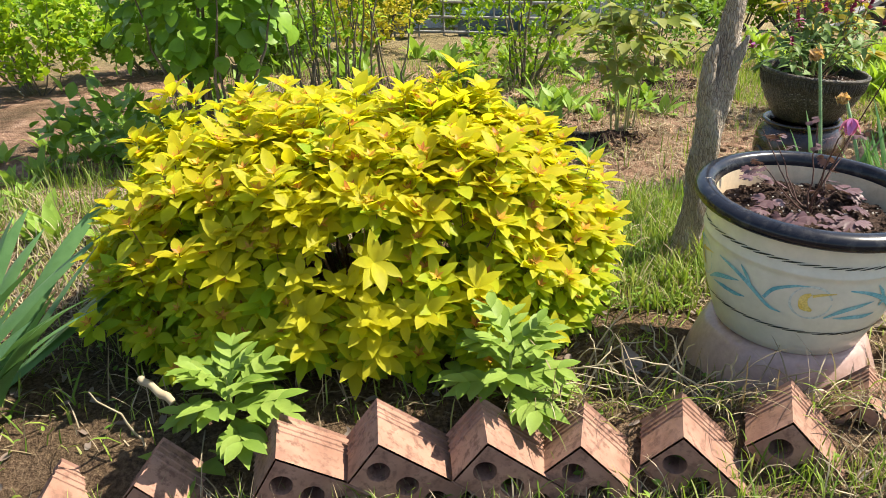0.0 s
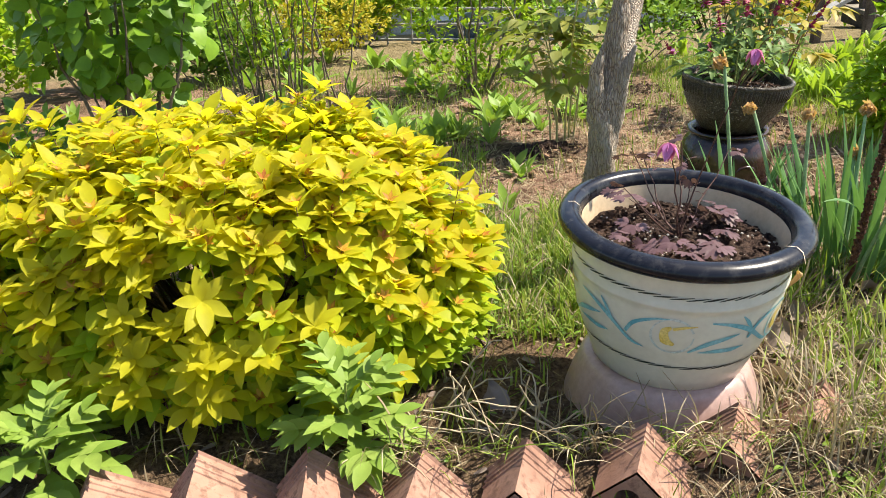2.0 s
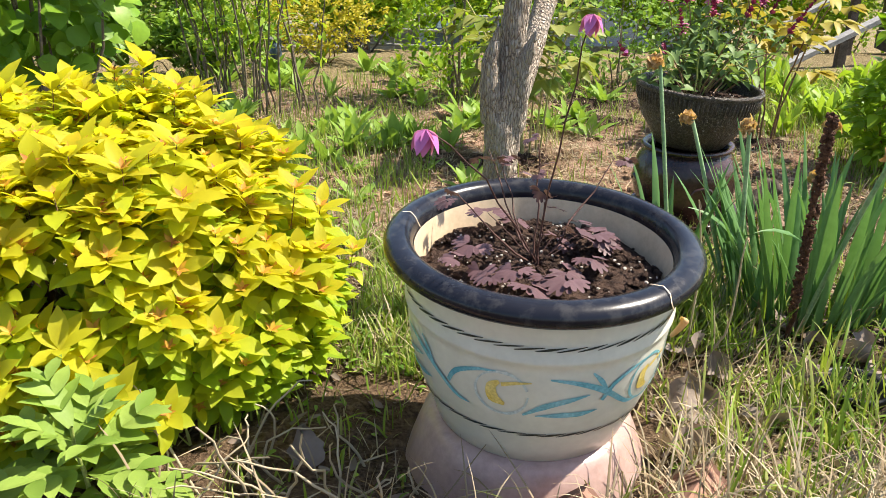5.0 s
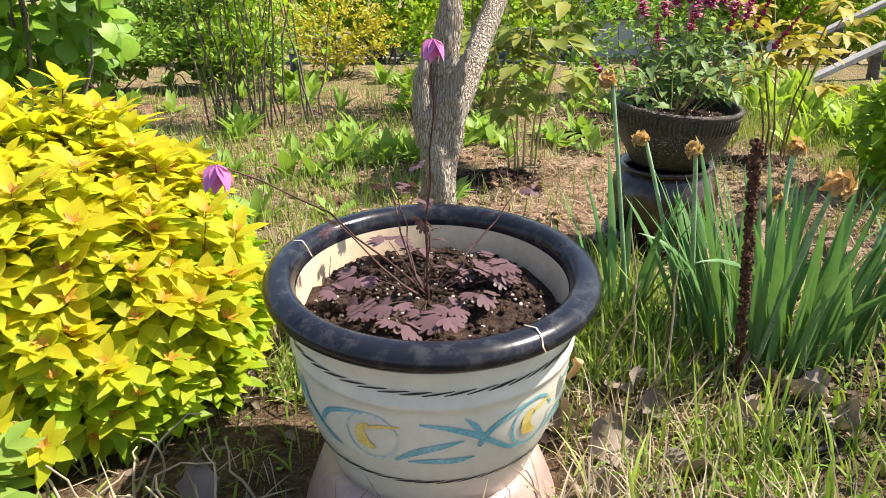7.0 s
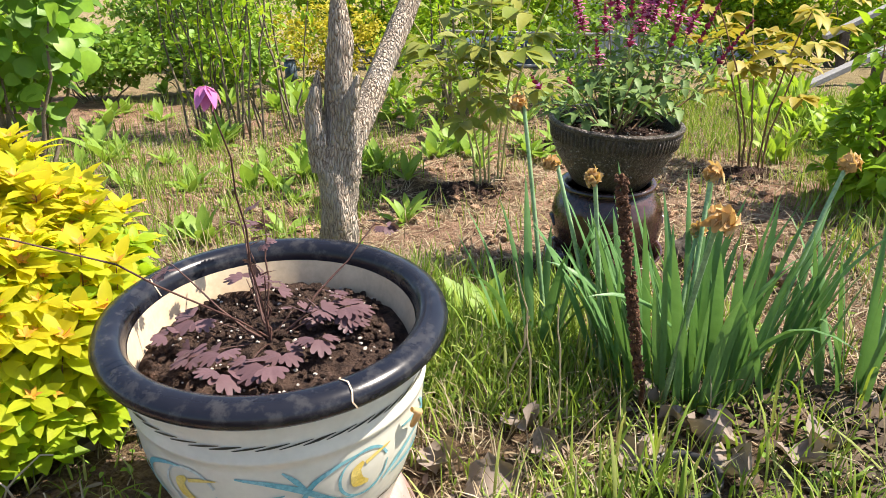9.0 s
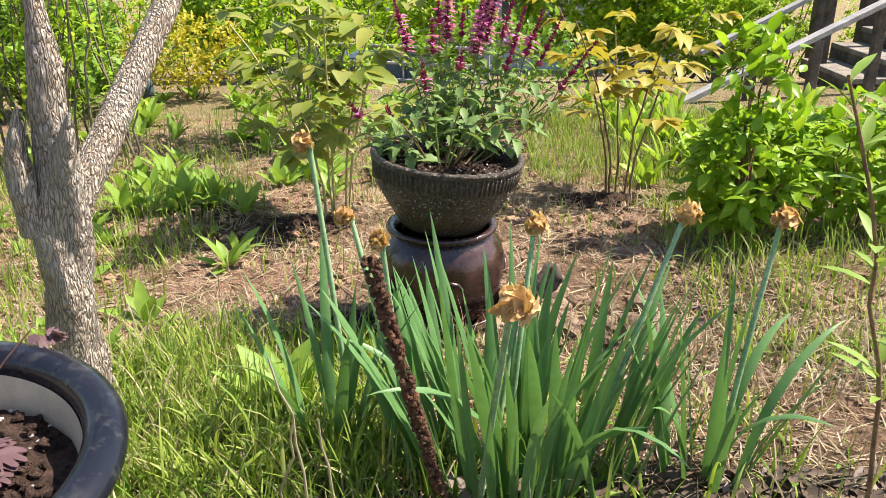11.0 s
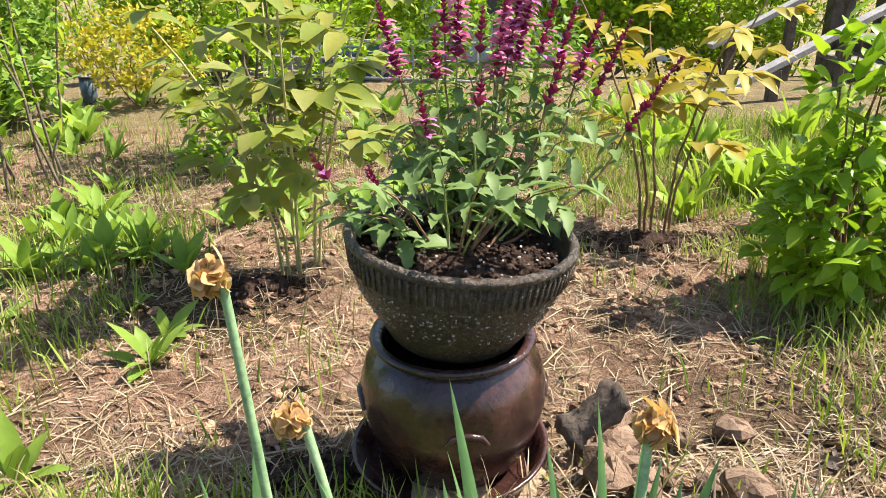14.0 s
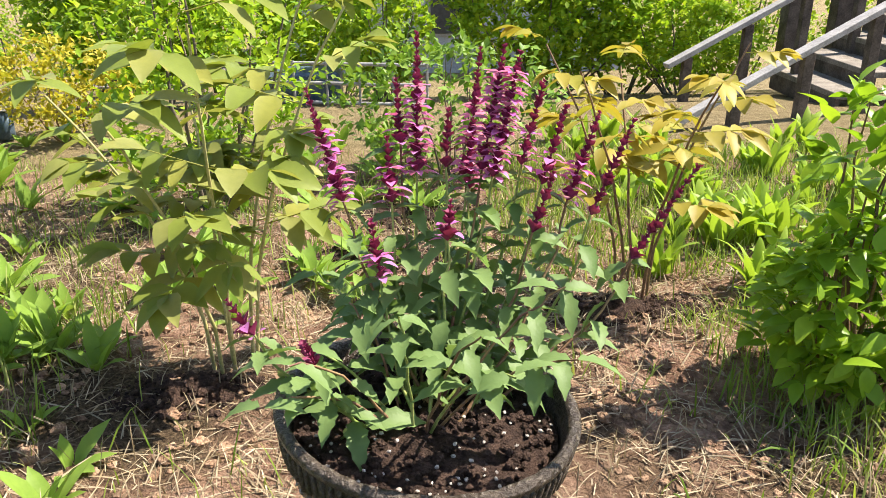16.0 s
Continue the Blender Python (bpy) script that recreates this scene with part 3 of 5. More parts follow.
ARC = 0.243 * 2 * math.pi
for z0, cnt, hgt in ((0.345, 46, 0.010), (0.172, 40, 0.009)):
    items = []
    for k in range(cnt):
        s = ARC * k / cnt
        L = ARC / cnt
        items.append(ribbon([(s, z0 - hgt * 0.38), (s + L * 0.7, z0), (s + L * 1.45, z0 + hgt * 0.38)], [0.0015, 0.0048 * rng.uniform(0.6, 1.15), 0.0012], lift=0.0014 + 0.0003 * (k % 2)))
    mesh_obj("rope_band", *join_arrays(items), M_ROPE, planter, "black painted rope band")
for k in range(5):
    s0 = 0.243 * math.radians((-106, -40, 30, 102, 178)[k])
    z0 = 0.256

    def P(*pts):
        return [(s0 + a, z0 + b) for a, b in pts]
    ring = [(0.046 * math.cos(a), 0.040 * math.sin(a)) for a in np.linspace(0.3, 6.3, 12)]
    mesh_obj("painted_ring", *ribbon(P(*ring), [0.005, 0.004, 0.006, 0.004, 0.003, 0.005, 0.006, 0.004, 0.004, 0.006, 0.004, 0.003]), M_PALETEAL if k != 1 else M_TEAL, planter, "pale painted ring")
    mesh_obj("painted_flame", *ribbon(P((-0.004, 0.022), (-0.017, 0.010), (-0.014, -0.010), (0.006, -0.020)), [0.006, 0.018, 0.022, 0.006]), M_OCHRE, planter, "ochre brush dab")
    mesh_obj("painted_flame", *ribbon(P((0.0, 0.018), (0.022, 0.024), (0.05, 0.028)), [0.007, 0.006, 0.002], lift=0.0018), M_OCHRE, planter, "ochre brush dab")
    for pts, w in ((((0.038, -0.036), (0.075, -0.016), (0.115, -0.004), (0.150, 0.004)), [0.004, 0.012, 0.010, 0.002]),
                   (((0.060, -0.036), (0.10, -0.034), (0.140, -0.034), (0.170, -0.030)), [0.002, 0.010, 0.010, 0.002]),
                   (((0.080, 0.036), (0.125, 0.028), (0.175, 0.008), (0.230, -0.030), (0.262, -0.038)), [0.003, 0.008, 0.011, 0.008, 0.002]),
                   (((0.150, 0.044), (0.168, 0.026), (0.185, 0.004)), [0.003, 0.009, 0.003]),
                   (((-0.105, -0.012), (-0.085, 0.016), (-0.045, 0.034), (-0.010, 0.040)), [0.008, 0.009, 0.006, 0.002])):
        mesh_obj("painted_stroke", *ribbon(P(*pts), w, lift=0.0016 + 0.0002 * k), M_TEAL, planter, "teal brush stroke")


def soil_disc(r, z, parent, mound=0.015, name="potting_soil"):
    v, f = [(0, 0, z + mound)], []
    rings, n = 12, 48
    for i in range(1, rings + 1):
        for k in range(n):
            a = 2 * math.pi * k / n
            rr = r * i / rings
            h = z + mound * (1 - (i / rings) ** 2) + (0.012 * noise.noise((rr * math.cos(a) * 28, rr * math.sin(a) * 28, z)) + 0.006 * noise.noise((rr * math.cos(a) * 80, rr * math.sin(a) * 80, z)))
            v.append((rr * math.cos(a), rr * math.sin(a), h))
    for k in range(n):
        f.append((0, 1 + k, 1 + (k + 1) % n))
    for i in range(rings - 1):
        for k in range(n):
            a, b = 1 + i * n + k, 1 + i * n + (k + 1) % n
            f += [(a, a + n, b + n), (a, b + n, b)]
    mesh_obj(name, v, f, M_DARKSOIL, parent, "dark crumbly potting soil", smooth=False)
    crumbs, bits = [], []
    for k in range(620):
        a, q = rng.uniform(0, 6.283), r * math.sqrt(rng.uniform(0, 1)) * 0.96
        c = (q * math.cos(a), q * math.sin(a), z + mound * (1 - (q / r) ** 2) + 0.006)
        (bits if k % 4 == 0 else crumbs).append(stone_arrays(c, rng.uniform(0.0016, 0.0036) if k % 4 == 0 else rng.uniform(0.003, 0.008)))
    tagged(mesh_obj("soil_crumble", *join_arrays(crumbs), M_DARKSOIL, parent, smooth=False), kind="stuff")
    tagged(mesh_obj("perlite", *join_arrays(bits), M_PERLITE, parent, smooth=False), kind="stuff")


soil_disc(0.226, 0.352, planter, 0.022)


def plant(name, x, y, label, category, group="", z=None):
    return thing(name, x, y, gz(x, y) - 0.005 if z is None else z, label, category, group)


# ---- burgundy columbine in the planter ----
colum = thing("columbine", PX, PY, 0.390, "burgundy lobed-leaf columbine with thin dark stems in planter", "plant")


def fan_template(points=21, lobes=5, depth=0.30):
    """A fan-shaped leaflet along +y with rounded lobes."""
    v, f = [(0.0, 0.0, 0.0, 0.0)], []
    for ring in (0.5, 1.0):
        for i in range(points):
            u = i / (points - 1)
            th = math.radians(-72 + 144 * u)
            cut = abs(math.sin(math.pi * lobes * u)) ** 0.6
            q = ring * (1 - depth * (1 - cut) * (1.0 if ring == 1.0 else 0.25)) * (0.82 + 0.18 * math.cos(th))
            v.append((q * math.sin(th), q * math.cos(th), -0.22 * q * q, 0.18 * abs(math.sin(th)) * q))
    for i in range(points - 1):
        f += [(0, 1 + i, 2 + i), (1 + i, 1 + i + points, 2 + i), (2 + i, 1 + i + points, 2 + i + points)]
    return np.array(v, float), np.array(f)


FAN = fan_template()


def lobed_leaf(p, d, up, size):
    """A leaf of three fan-shaped, lobed leaflets round one point."""
    d, up = np.array(d, float), np.array(up, float)
    side = np.cross(d, up)
    D = np.array([d * math.cos(a) + side * math.sin(a) for a in (-1.35, 0.0, 1.35)])
    n = len(D)
    return leaf_arrays(FAN, np.repeat([p], n, 0) + D * size * 0.22, D + rng.normal(0, 0.08, (n, 3)), np.repeat([up], n, 0) + rng.normal(0, 0.12, (n, 3)), size * np.array([0.85, 1.05, 0.9]), size * np.array([0.78, 0.9, 0.8]))


for k in range(19):
    a, q = rng.uniform(0, 6.283), rng.uniform(0.02, 0.16)
    if k < 9:
        a, q = (-2.9 + 0.24 * k), rng.uniform(0.07, 0.16)
    elif k < 14:
        a, q = rng.uniform(0.0, 0.9), rng.uniform(0.07, 0.13)
    p = np.array((q * math.cos(a) - 0.01, q * math.sin(a), rng.uniform(0.012, 0.045)))
    up = unit(np.array((rng.normal(0, 0.25), rng.normal(0, 0.25), 1.0)))
    d = unit(np.array((math.cos(a + rng.normal(0, 0.5)), math.sin(a + rng.normal(0, 0.5)), -0.1)))
    mesh_obj("leaf", *lobed_leaf(p, d, up, rng.uniform(0.026, 0.043)), M_PURPLE, colum)
    if k % 3 == 0:
        mesh_obj("leaf_stalk", *tube_arrays(curve_pts((-0.01, -0.005, -0.01), p, 5, (0, 0, 0.006)), [0.0009] * 5, 5), M_DARKSTEM, colum)
STEMS = [((-0.10, 0.13, 0.17), "leafy"), ((-0.012, 0.03, 0.21), "leafy"), ((0.14, 0.15, 0.15), "leafy"), ((-0.15, -0.02, 0.13), "leafy"), ((0.0, -0.02, 0.12), "leafy"),
         ((-0.075, 0.10, 0.15), "leafy")]
for tip, kind_ in STEMS:
    mesh_obj("stem", *tube_arrays(curve_pts((-0.01, -0.005, -0.015), tip, 8, (0, 0, -0.01), 0.003), np.linspace(0.0024, 0.0011, 8), 6), M_DARKSTEM, colum)
    for k in range(3):
        p = np.array(tip) + rng.normal(0, 0.018, 3)
        mesh_obj("leaf", *lobed_leaf(p, unit(rng.normal(0, 1, 3) * (1, 1, 0.3)), unit(np.array((0, 0.1, 1)) + rng.normal(0, 0.3, 3)), rng.uniform(0.014, 0.024)), M_PURPLE, colum)


def columbine_flower(tip, root, parent, size=0.03):
    fst = mesh_obj("flower_stem", *tube_arrays(curve_pts(root, tip, 8, (0.0, 0.0, 0.03), 0.003), np.linspace(0.0019, 0.001, 8), 6), M_DARKSTEM, parent)
    n = 10
    a = np.arange(n) * 2.4
    D = np.stack([np.cos(a) * np.where(np.arange(n) % 2, 0.9, 0.35), np.sin(a) * np.where(np.arange(n) % 2, 0.9, 0.35), np.full(n, -0.8)], 1)
    mesh_obj("flower", *leaf_arrays(OVATE, np.repeat([tip], n, 0), D, np.repeat([[0.2, 0.1, 1.0]], n, 0) + D * 0.1, np.full(n, size), np.full(n, size * 0.28)), M_PINK, fst, "nodding pink petals")


columbine_flower(np.array((0.732 - PX, 1.40 - PY, 0.357)), (-0.01, -0.005, 0.0), colum, 0.032)
columbine_flower(np.array((0.94 - PX, 1.62 - PY, 0.459)), (-0.01, -0.005, 0.0), colum, 0.03)
tagged(mesh_obj("curled_leaf", *tube_arrays([(1.136, 1.772, 0.275), (1.146, 1.760, 0.298), (1.152, 1.755, 0.314), (1.143, 1.746, 0.324)], [0.004, 0.006, 0.007, 0.004], 7), M_DRYFLOWER), "curled tan dead leaf stuck on the planter wall", "dead leaf")

# ---- golden spirea ----
BX, BY, BRX, BRY, BH = -0.27, 2.14, 0.78, 0.55, 0.575
spirea = plant("golden_spirea", BX, BY, "dense golden-yellow spirea bush with orange shoot tips", "bush", z=0.0)


def rosette(seed, n_up=6, n_low=6, size=0.070):
    """One shoot: whorls of leaves, small orange leaves at its tip. Up is +z."""
    r = np.random.default_rng(seed)
    P, D, U, L, W, tier = [], [], [], [], [], []
    for k in range(n_up + n_low):
        a = k * 2.4 + r.uniform(-0.3, 0.3)
        low = k < n_low
        h = -0.055 + 0.05 * k / n_low if low else -0.005 + 0.012 * (k - n_low) / n_up
        el = r.uniform(-0.1, 0.45) if low else r.uniform(0.35, 1.0)
        d = (math.cos(a) * math.cos(el), math.sin(a) * math.cos(el), math.sin(el))
        P.append((0.002 * math.cos(a), 0.002 * math.sin(a), h))
        D.append(d)
        U.append((-math.sin(el) * math.cos(a), -math.sin(el) * math.sin(a), math.cos(el) + 0.2))
        L.append(size * r.uniform(0.75, 1.1))
        W.append(size * 0.245 * r.uniform(0.8, 1.15))
    a1 = leaf_arrays(LANCE, np.array(P), np.array(D), np.array(U), np.array(L), np.array(W))
    n = 5
    a = np.arange(n) * 1.256 + r.uniform(0, 1)
    D = np.stack([np.cos(a) * 0.7, np.sin(a) * 0.7, np.full(n, 0.7)], 1)
    a2 = leaf_arrays(SMALL, np.repeat([[0, 0, 0.01]], n, 0), D, np.repeat([[0, 0, 1.0]], n, 0), np.full(n, size * 0.33), np.full(n, size * 0.07))
    st = tube_arrays([(0, 0, -0.1), (0, 0, -0.05), (0, 0, 0.01)], [0.0016, 0.0014, 0.001], 4)
    return a1, a2, st


VARIANTS = []
for s in range(8):
    (v1, f1), (v2, f2), (v3, f3) = rosette(50 + s, 5 + s % 3, 5 + s % 2)
    v, f = join_arrays([(v1, f1), (v2, f2), (v3, f3)])
    old = (5 + s % 2) * len(LANCE[1])
    idx = np.concatenate([np.full(old, 3), np.zeros(len(f1) - old), np.ones(len(f2)), np.full(len(f3), 2)]).astype(int)
    VARIANTS.append((v, f, idx))


def dome(n, shell):
    """Points on the bush's uneven dome with their outward ways."""
    out = []
    while len(out) < n:
        u, w = rng.uniform(-1, 1, 2)
        q = abs(u) ** 2.2 + abs(w) ** 2.2
        if q >= 1:
            continue
        top = BH * (1 - q) ** 0.38
        top *= 1 + 0.14 * noise.noise((u * 2.6, w * 2.6, 1.7)) + 0.10 * noise.noise((u * 7, w * 6, 4.2)) - 0.09 * max(0, -u - 0.25) - 0.03 * max(0, u)
        top = min(top, BH * 1.06)
        side = rng.uniform(0, 1) ** 0.7 if q > 0.55 else 1
        z = 0.06 + (top - 0.06) * (side if q > 0.55 else 1.0) * rng.uniform(shell, 1.0)
        o = unit(np.array((u * q ** 0.7 * 0.7, w * q ** 0.7 * 0.75, 0.95)) + rng.normal(0, 0.20, 3))
        tuck = 0.86 + 0.14 * min(1.0, z / 0.28)
        out.append((np.array((u * BRX * tuck, w * BRY * tuck, z)), o))
    return out


pts_shell = dome(1060, 0.90)
# taller shoots break the outline
for p, o in dome(230, 0.97):
    lift = 0.02 + 0.06 * rng.uniform() ** 1.5
    pts_shell.append((p + np.array((o[0] * 0.5, o[1] * 0.5, 0.9)) * lift, unit(o + np.array((0, 0, 0.8)))))
for x in np.linspace(-0.62, 0.5, 17):
    pts_shell.append((np.array((x + rng.normal(0, 0.02), -0.50 + 0.25 * x * x + rng.normal(0, 0.025), rng.uniform(0.07, 0.24))), unit(np.array((0.1 * x, -0.5, 0.8)) + rng.normal(0, 0.12, 3))))
for x, y, z in ((-0.52, 0.12, 0.60), (-0.56, 0.10, 0.55), (-0.47, 0.16, 0.57), (-0.6, 0.0, 0.50), (0.66, -0.05, 0.42), (0.60, 0.1, 0.45), (0.7, 0.0, 0.36), (0.72, -0.1, 0.30), (0.76, 0.05, 0.24)):
    pts_shell.append((np.array((x, y, z)), unit(np.array((0.2 * np.sign(x), -0.1, 1.0)))))
pts_in = dome(430, 0.5)
pts_shell.sort(key=lambda p: p[0][1] - 0.3 * p[0][2])


def rot_to(o, spin):
    q = Vector(o).to_track_quat("Z", "Y").to_matrix()
    return np.array(q @ Matrix.Rotation(spin, 3, "Z"))


LEAF1 = bpy.data.meshes.new("leaf")
lv, lf = leaf_arrays(LANCE, np.zeros((1, 3)), np.array([[0, 1.0, 0]]), np.array([[0, 0, 1.0]]), np.array([1.0]), np.array([0.225]))
LEAF1.from_pydata(lv.tolist(), [], lf.tolist())
LEAF1.materials.append(M_YELLOW)
LEAF1.polygons.foreach_set("use_smooth", [True] * len(LEAF1.polygons))
bulk, bulk_i = [], []
for k, (p, o) in enumerate(pts_shell):
    v, f, idx = VARIANTS[k % 8]
    spin, sc = rng.uniform(0, 6.28), rng.uniform(0.7, 1.2)
    if k < 26:
        # the foremost shoots, leaf by leaf
        turn = Matrix(rot_to(o, spin).tolist())
        for j in range(11):
            aa, low = j * 2.4, j < 5
            el = rng.uniform(-0.1, 0.4) if low else rng.uniform(0.35, 0.95)
            ob = new("leaf", LEAF1)
            ob.parent = spirea
            size = 0.070 * sc * rng.uniform(0.75, 1.1)
            tilt = turn @ Euler((el, 0, aa - math.pi / 2)).to_matrix()
            ob.matrix_basis = Matrix.LocRotScale(Vector(p) + turn @ Vector((0, 0, -0.05 + 0.01 * j if low else 0)), tilt.to_quaternion(), (size, size, size))
    else:
        bulk.append((v * sc @ rot_to(o, spin).T + p, f))
        bulk_i.append(np.where(idx == 3, 4, np.where(idx == 0, 3, idx)) if p[2] < 0.14 + 0.2 * rng.uniform() else idx)
tagged(mesh_obj("leafy_crown", *join_arrays(bulk), [M_YELLOW, M_BUD, M_TWIG, M_LIME, M_OLDLEAF], spirea, mat_index=np.concatenate(bulk_i)), kind="stuff")
bulk, bulk_i = [], []
for k, (p, o) in enumerate(pts_in):
    v, f, idx = VARIANTS[k % 8]
    bulk.append((v * rng.uniform(0.8, 1.1) @ rot_to(o, rng.uniform(0, 6.28)).T + p, f))
    bulk_i.append(idx)
tagged(mesh_obj("inner_leaves", *join_arrays(bulk), [M_OLDLEAF, M_LIME, M_TWIG, M_OLDLEAF], spirea, "greener inner leaves", mat_index=np.concatenate(bulk_i)), kind="stuff")
for k in range(70):
    p, o = pts_shell[int(rng.integers(len(pts_shell)))]
    root = np.array((p[0] * 0.35, p[1] * 0.35, 0.0))
    mesh_obj("branch", *tube_arrays(curve_pts(root, p - o * 0.05, 6, (p[0] * 0.12, p[1] * 0.12, 0.0), 0.006), np.linspace(0.005, 0.0018, 6), 5), M_TWIG, spirea)

# ---- old forked trunk ----
tree = plant("garden_tree", 0.81, 2.46, "old grey cracked-bark tree trunk forking above ground", "tree")


def trunk_part(name, pts, radii, label="", sides=40, wob=0.004, gnarl=0.10):
    p = np.array(pts, float)
    t = np.linspace(0, len(p) - 1, 16 * len(p))
    c = np.stack([np.interp(t, np.arange(len(p)), p[:, i]) for i in range(3)], 1)
    c = np.concatenate([c[:1], (c[:-2] + c[1:-1] * 2 + c[2:]) / 4, c[-1:]])
    r = np.interp(t, np.arange(len(p)), radii)
    v, f = tube_arrays(c, r, sides)
    v = v.reshape(len(c), sides, 3)
    for i in range(len(c)):
        for k in range(sides):
            d = v[i, k] - c[i]
            g = 1 + gnarl * noise.noise(Vector((d[0] * 28, d[1] * 28, c[i][2] * 7))) * 1.6 + 0.16 * abs(noise.noise(Vector((d[0] * 110, d[1] * 110, c[i][2] * 16)))) + 0.06 * noise.noise(Vector((d[0] * 200, d[1] * 200, c[i][2] * 60)))
            v[i, k] = c[i] + d * g
    v = v.reshape(-1, 3)
    v = np.concatenate([v, c[-1:]])
    top = [((len(c) - 1) * sides + k, (len(c) - 1) * sides + (k + 1) % sides, len(v) - 1) for k in range(sides)]
    me_f = f.tolist() + top
    o = mesh_obj(name, v.tolist(), me_f, M_BARK, tree, label)
    return o


trunk_part("trunk", [(-0.004, 0, -0.06), (0.0, 0, 0.04), (0.006, 0, 0.16), (0.018, 0, 0.375), (0.028, 0, 0.54), (0.038, 0, 0.65), (0.042, 0, 0.72)], [0.062, 0.050, 0.043, 0.041, 0.046, 0.042, 0.030], gnarl=0.24)
trunk_part("main_stem", [(0.034, 0, 0.60), (0.041, 0, 0.71), (0.055, 0, 0.83), (0.056, 0, 0.94), (0.055, 0.01, 1.3), (0.05, 0.02, 1.7)], [0.034, 0.031, 0.027, 0.016, 0.015, 0.012], gnarl=0.22)
trunk_part("side_limb", [(0.036, 0.0, 0.53), (0.052, 0.015, 0.589), (0.080, 0.075, 0.665), (0.111, 0.15, 0.753), (0.145, 0.225, 0.844), (0.170, 0.28, 0.915), (0.25, 0.42, 1.2), (0.36, 0.6, 1.6)], [0.033, 0.031, 0.028, 0.027, 0.025, 0.025, 0.021, 0.014])
trunk_part("broken_stub", [(0.0, -0.02, 0.55), (-0.010, -0.032, 0.62), (-0.010, -0.034, 0.69), (0.0, -0.034, 0.735), (0.008, -0.034, 0.775)], [0.03, 0.024, 0.019, 0.012, 0.003], "splintered bark stub")
trunk_part("bark_knot", [(0.060, -0.02, 0.66), (0.082, -0.03, 0.72), (0.098, -0.035, 0.765)], [0.022, 0.015, 0.004], "peeling bark flap")

# ---- stacked brown pots with salvia ----
JX, JY = 1.497, 3.27
JZ = gz(JX, JY)
slab = tagged(mesh_obj("stone_slab", *stone_arrays((JX + 0.02, JY - 0.06, JZ - 0.005), 0.21, 0.14), M_SLAB, smooth=False), "flat tan stone slab under the brown jar", "stone slab")
dish = thing("glazed_saucer", JX - 0.005, JY - 0.02, JZ + 0.012, "shallow brown glazed saucer on a slab under the jar", "saucer", rot=(2, -2, 0))
part("saucer_body", lathe_bm([(0.0, 0.0), (0.145, 0.0), (0.158, 0.004), (0.178, 0.026), (0.190, 0.050), (0.196, 0.056), (0.194, 0.061), (0.186, 0.058), (0.172, 0.032), (0.150, 0.010), (0.0, 0.008)], 72), M_JAR, dish, smooth=True)
jar = thing("brown_jar", JX, JY, JZ, "squat brown glazed jar used as pedestal on slab", "jar")
part("jar_body", lathe_bm([(0.0, 0.02), (0.115, 0.02), (0.126, 0.026), (0.146, 0.06), (0.172, 0.12), (0.181, 0.165), (0.180, 0.21), (0.169, 0.248), (0.150, 0.272), (0.142, 0.28)], 72), M_JAR, jar, smooth=True)
part("jar_neck", lathe_bm([(0.141, 0.276), (0.146, 0.284), (0.156, 0.290), (0.160, 0.297), (0.156, 0.304), (0.145, 0.305), (0.136, 0.298), (0.132, 0.26)], 72), M_JAR, jar, "rolled glazed neck", smooth=True)
for k in range(4):
    a = radians(-90 + 90 * k + 8)
    pts = [(0.181 * math.cos(a + s), 0.181 * math.sin(a + s), 0.165 + h) for s, h in ((-0.22, 0.0), (-0.14, 0.018), (0.0, 0.024), (0.14, 0.018), (0.22, 0.0))]
    mesh_obj("lug", *tube_arrays(pts, [0.004, 0.007, 0.008, 0.007, 0.004], 8), M_JAR, jar, "glazed lug")
bowl = thing("ribbed_bowl", JX, JY, JZ + 0.30, "dark brown ribbed stoneware bowl planter tilted on jar", "planter", rot=(0, 4.5, 0))
bowl.matrix_basis = pose(JX, JY, JZ + 0.30, 0, 4.5, 0) @ Matrix.Diagonal((0.97, 0.97, 1, 1))
bm = bmesh.new()
n = 176
prof = [(0.0, 0.012, 0), (0.10, 0.006, 0), (0.118, 0.0, 0), (0.128, 0.01, 0), (0.150, 0.045, 0), (0.178, 0.085, 0), (0.196, 0.120, 0), (0.2025, 0.142, 0), (0.206, 0.147, 1), (0.2125, 0.185, 1), (0.2125, 0.190, 0), (0.219, 0.195, 0),
        (0.2205, 0.203, 2), (0.216, 0.208, 2), (0.206, 0.208, 2), (0.201, 0.20, 0), (0.195, 0.16, 0), (0.185, 0.14, 0)]
rings = []
for r, z, kind_ in prof:
    ring = []
    for k in range(n):
        a = 2 * math.pi * k / n
        rr, zz = r, z
        if kind_ == 1:
            rr += 0.001 * (1 if k % 2 else -1) * (0.7 + 0.6 * noise.noise((k * 0.7, z * 30, 0)))
        if kind_ == 2:
            zz += 0.0009 * math.sin(a * 44) + 0.0015 * noise.noise((a * 6, 0, 0))
        if 0.03 < z < 0.142:
            rr += 0.003 * noise.noise((math.cos(a) * 9, math.sin(a) * 9, z * 40)) + 0.0018 * noise.noise((math.cos(a) * 30, math.sin(a) * 30, z * 120))
        ring.append(bm.verts.new((rr * math.cos(a), rr * math.sin(a), zz)))
    rings.append(ring)
for a, b in zip(rings, rings[1:]):
    for k in range(n):
        bm.faces.new((a[k], a[(k + 1) % n], b[(k + 1) % n], b[k]))
bmesh.ops.recalc_face_normals(bm, faces=bm.faces)
part("bowl_body", bm, M_BROWNPOT, bowl, smooth=True)
ribs = []
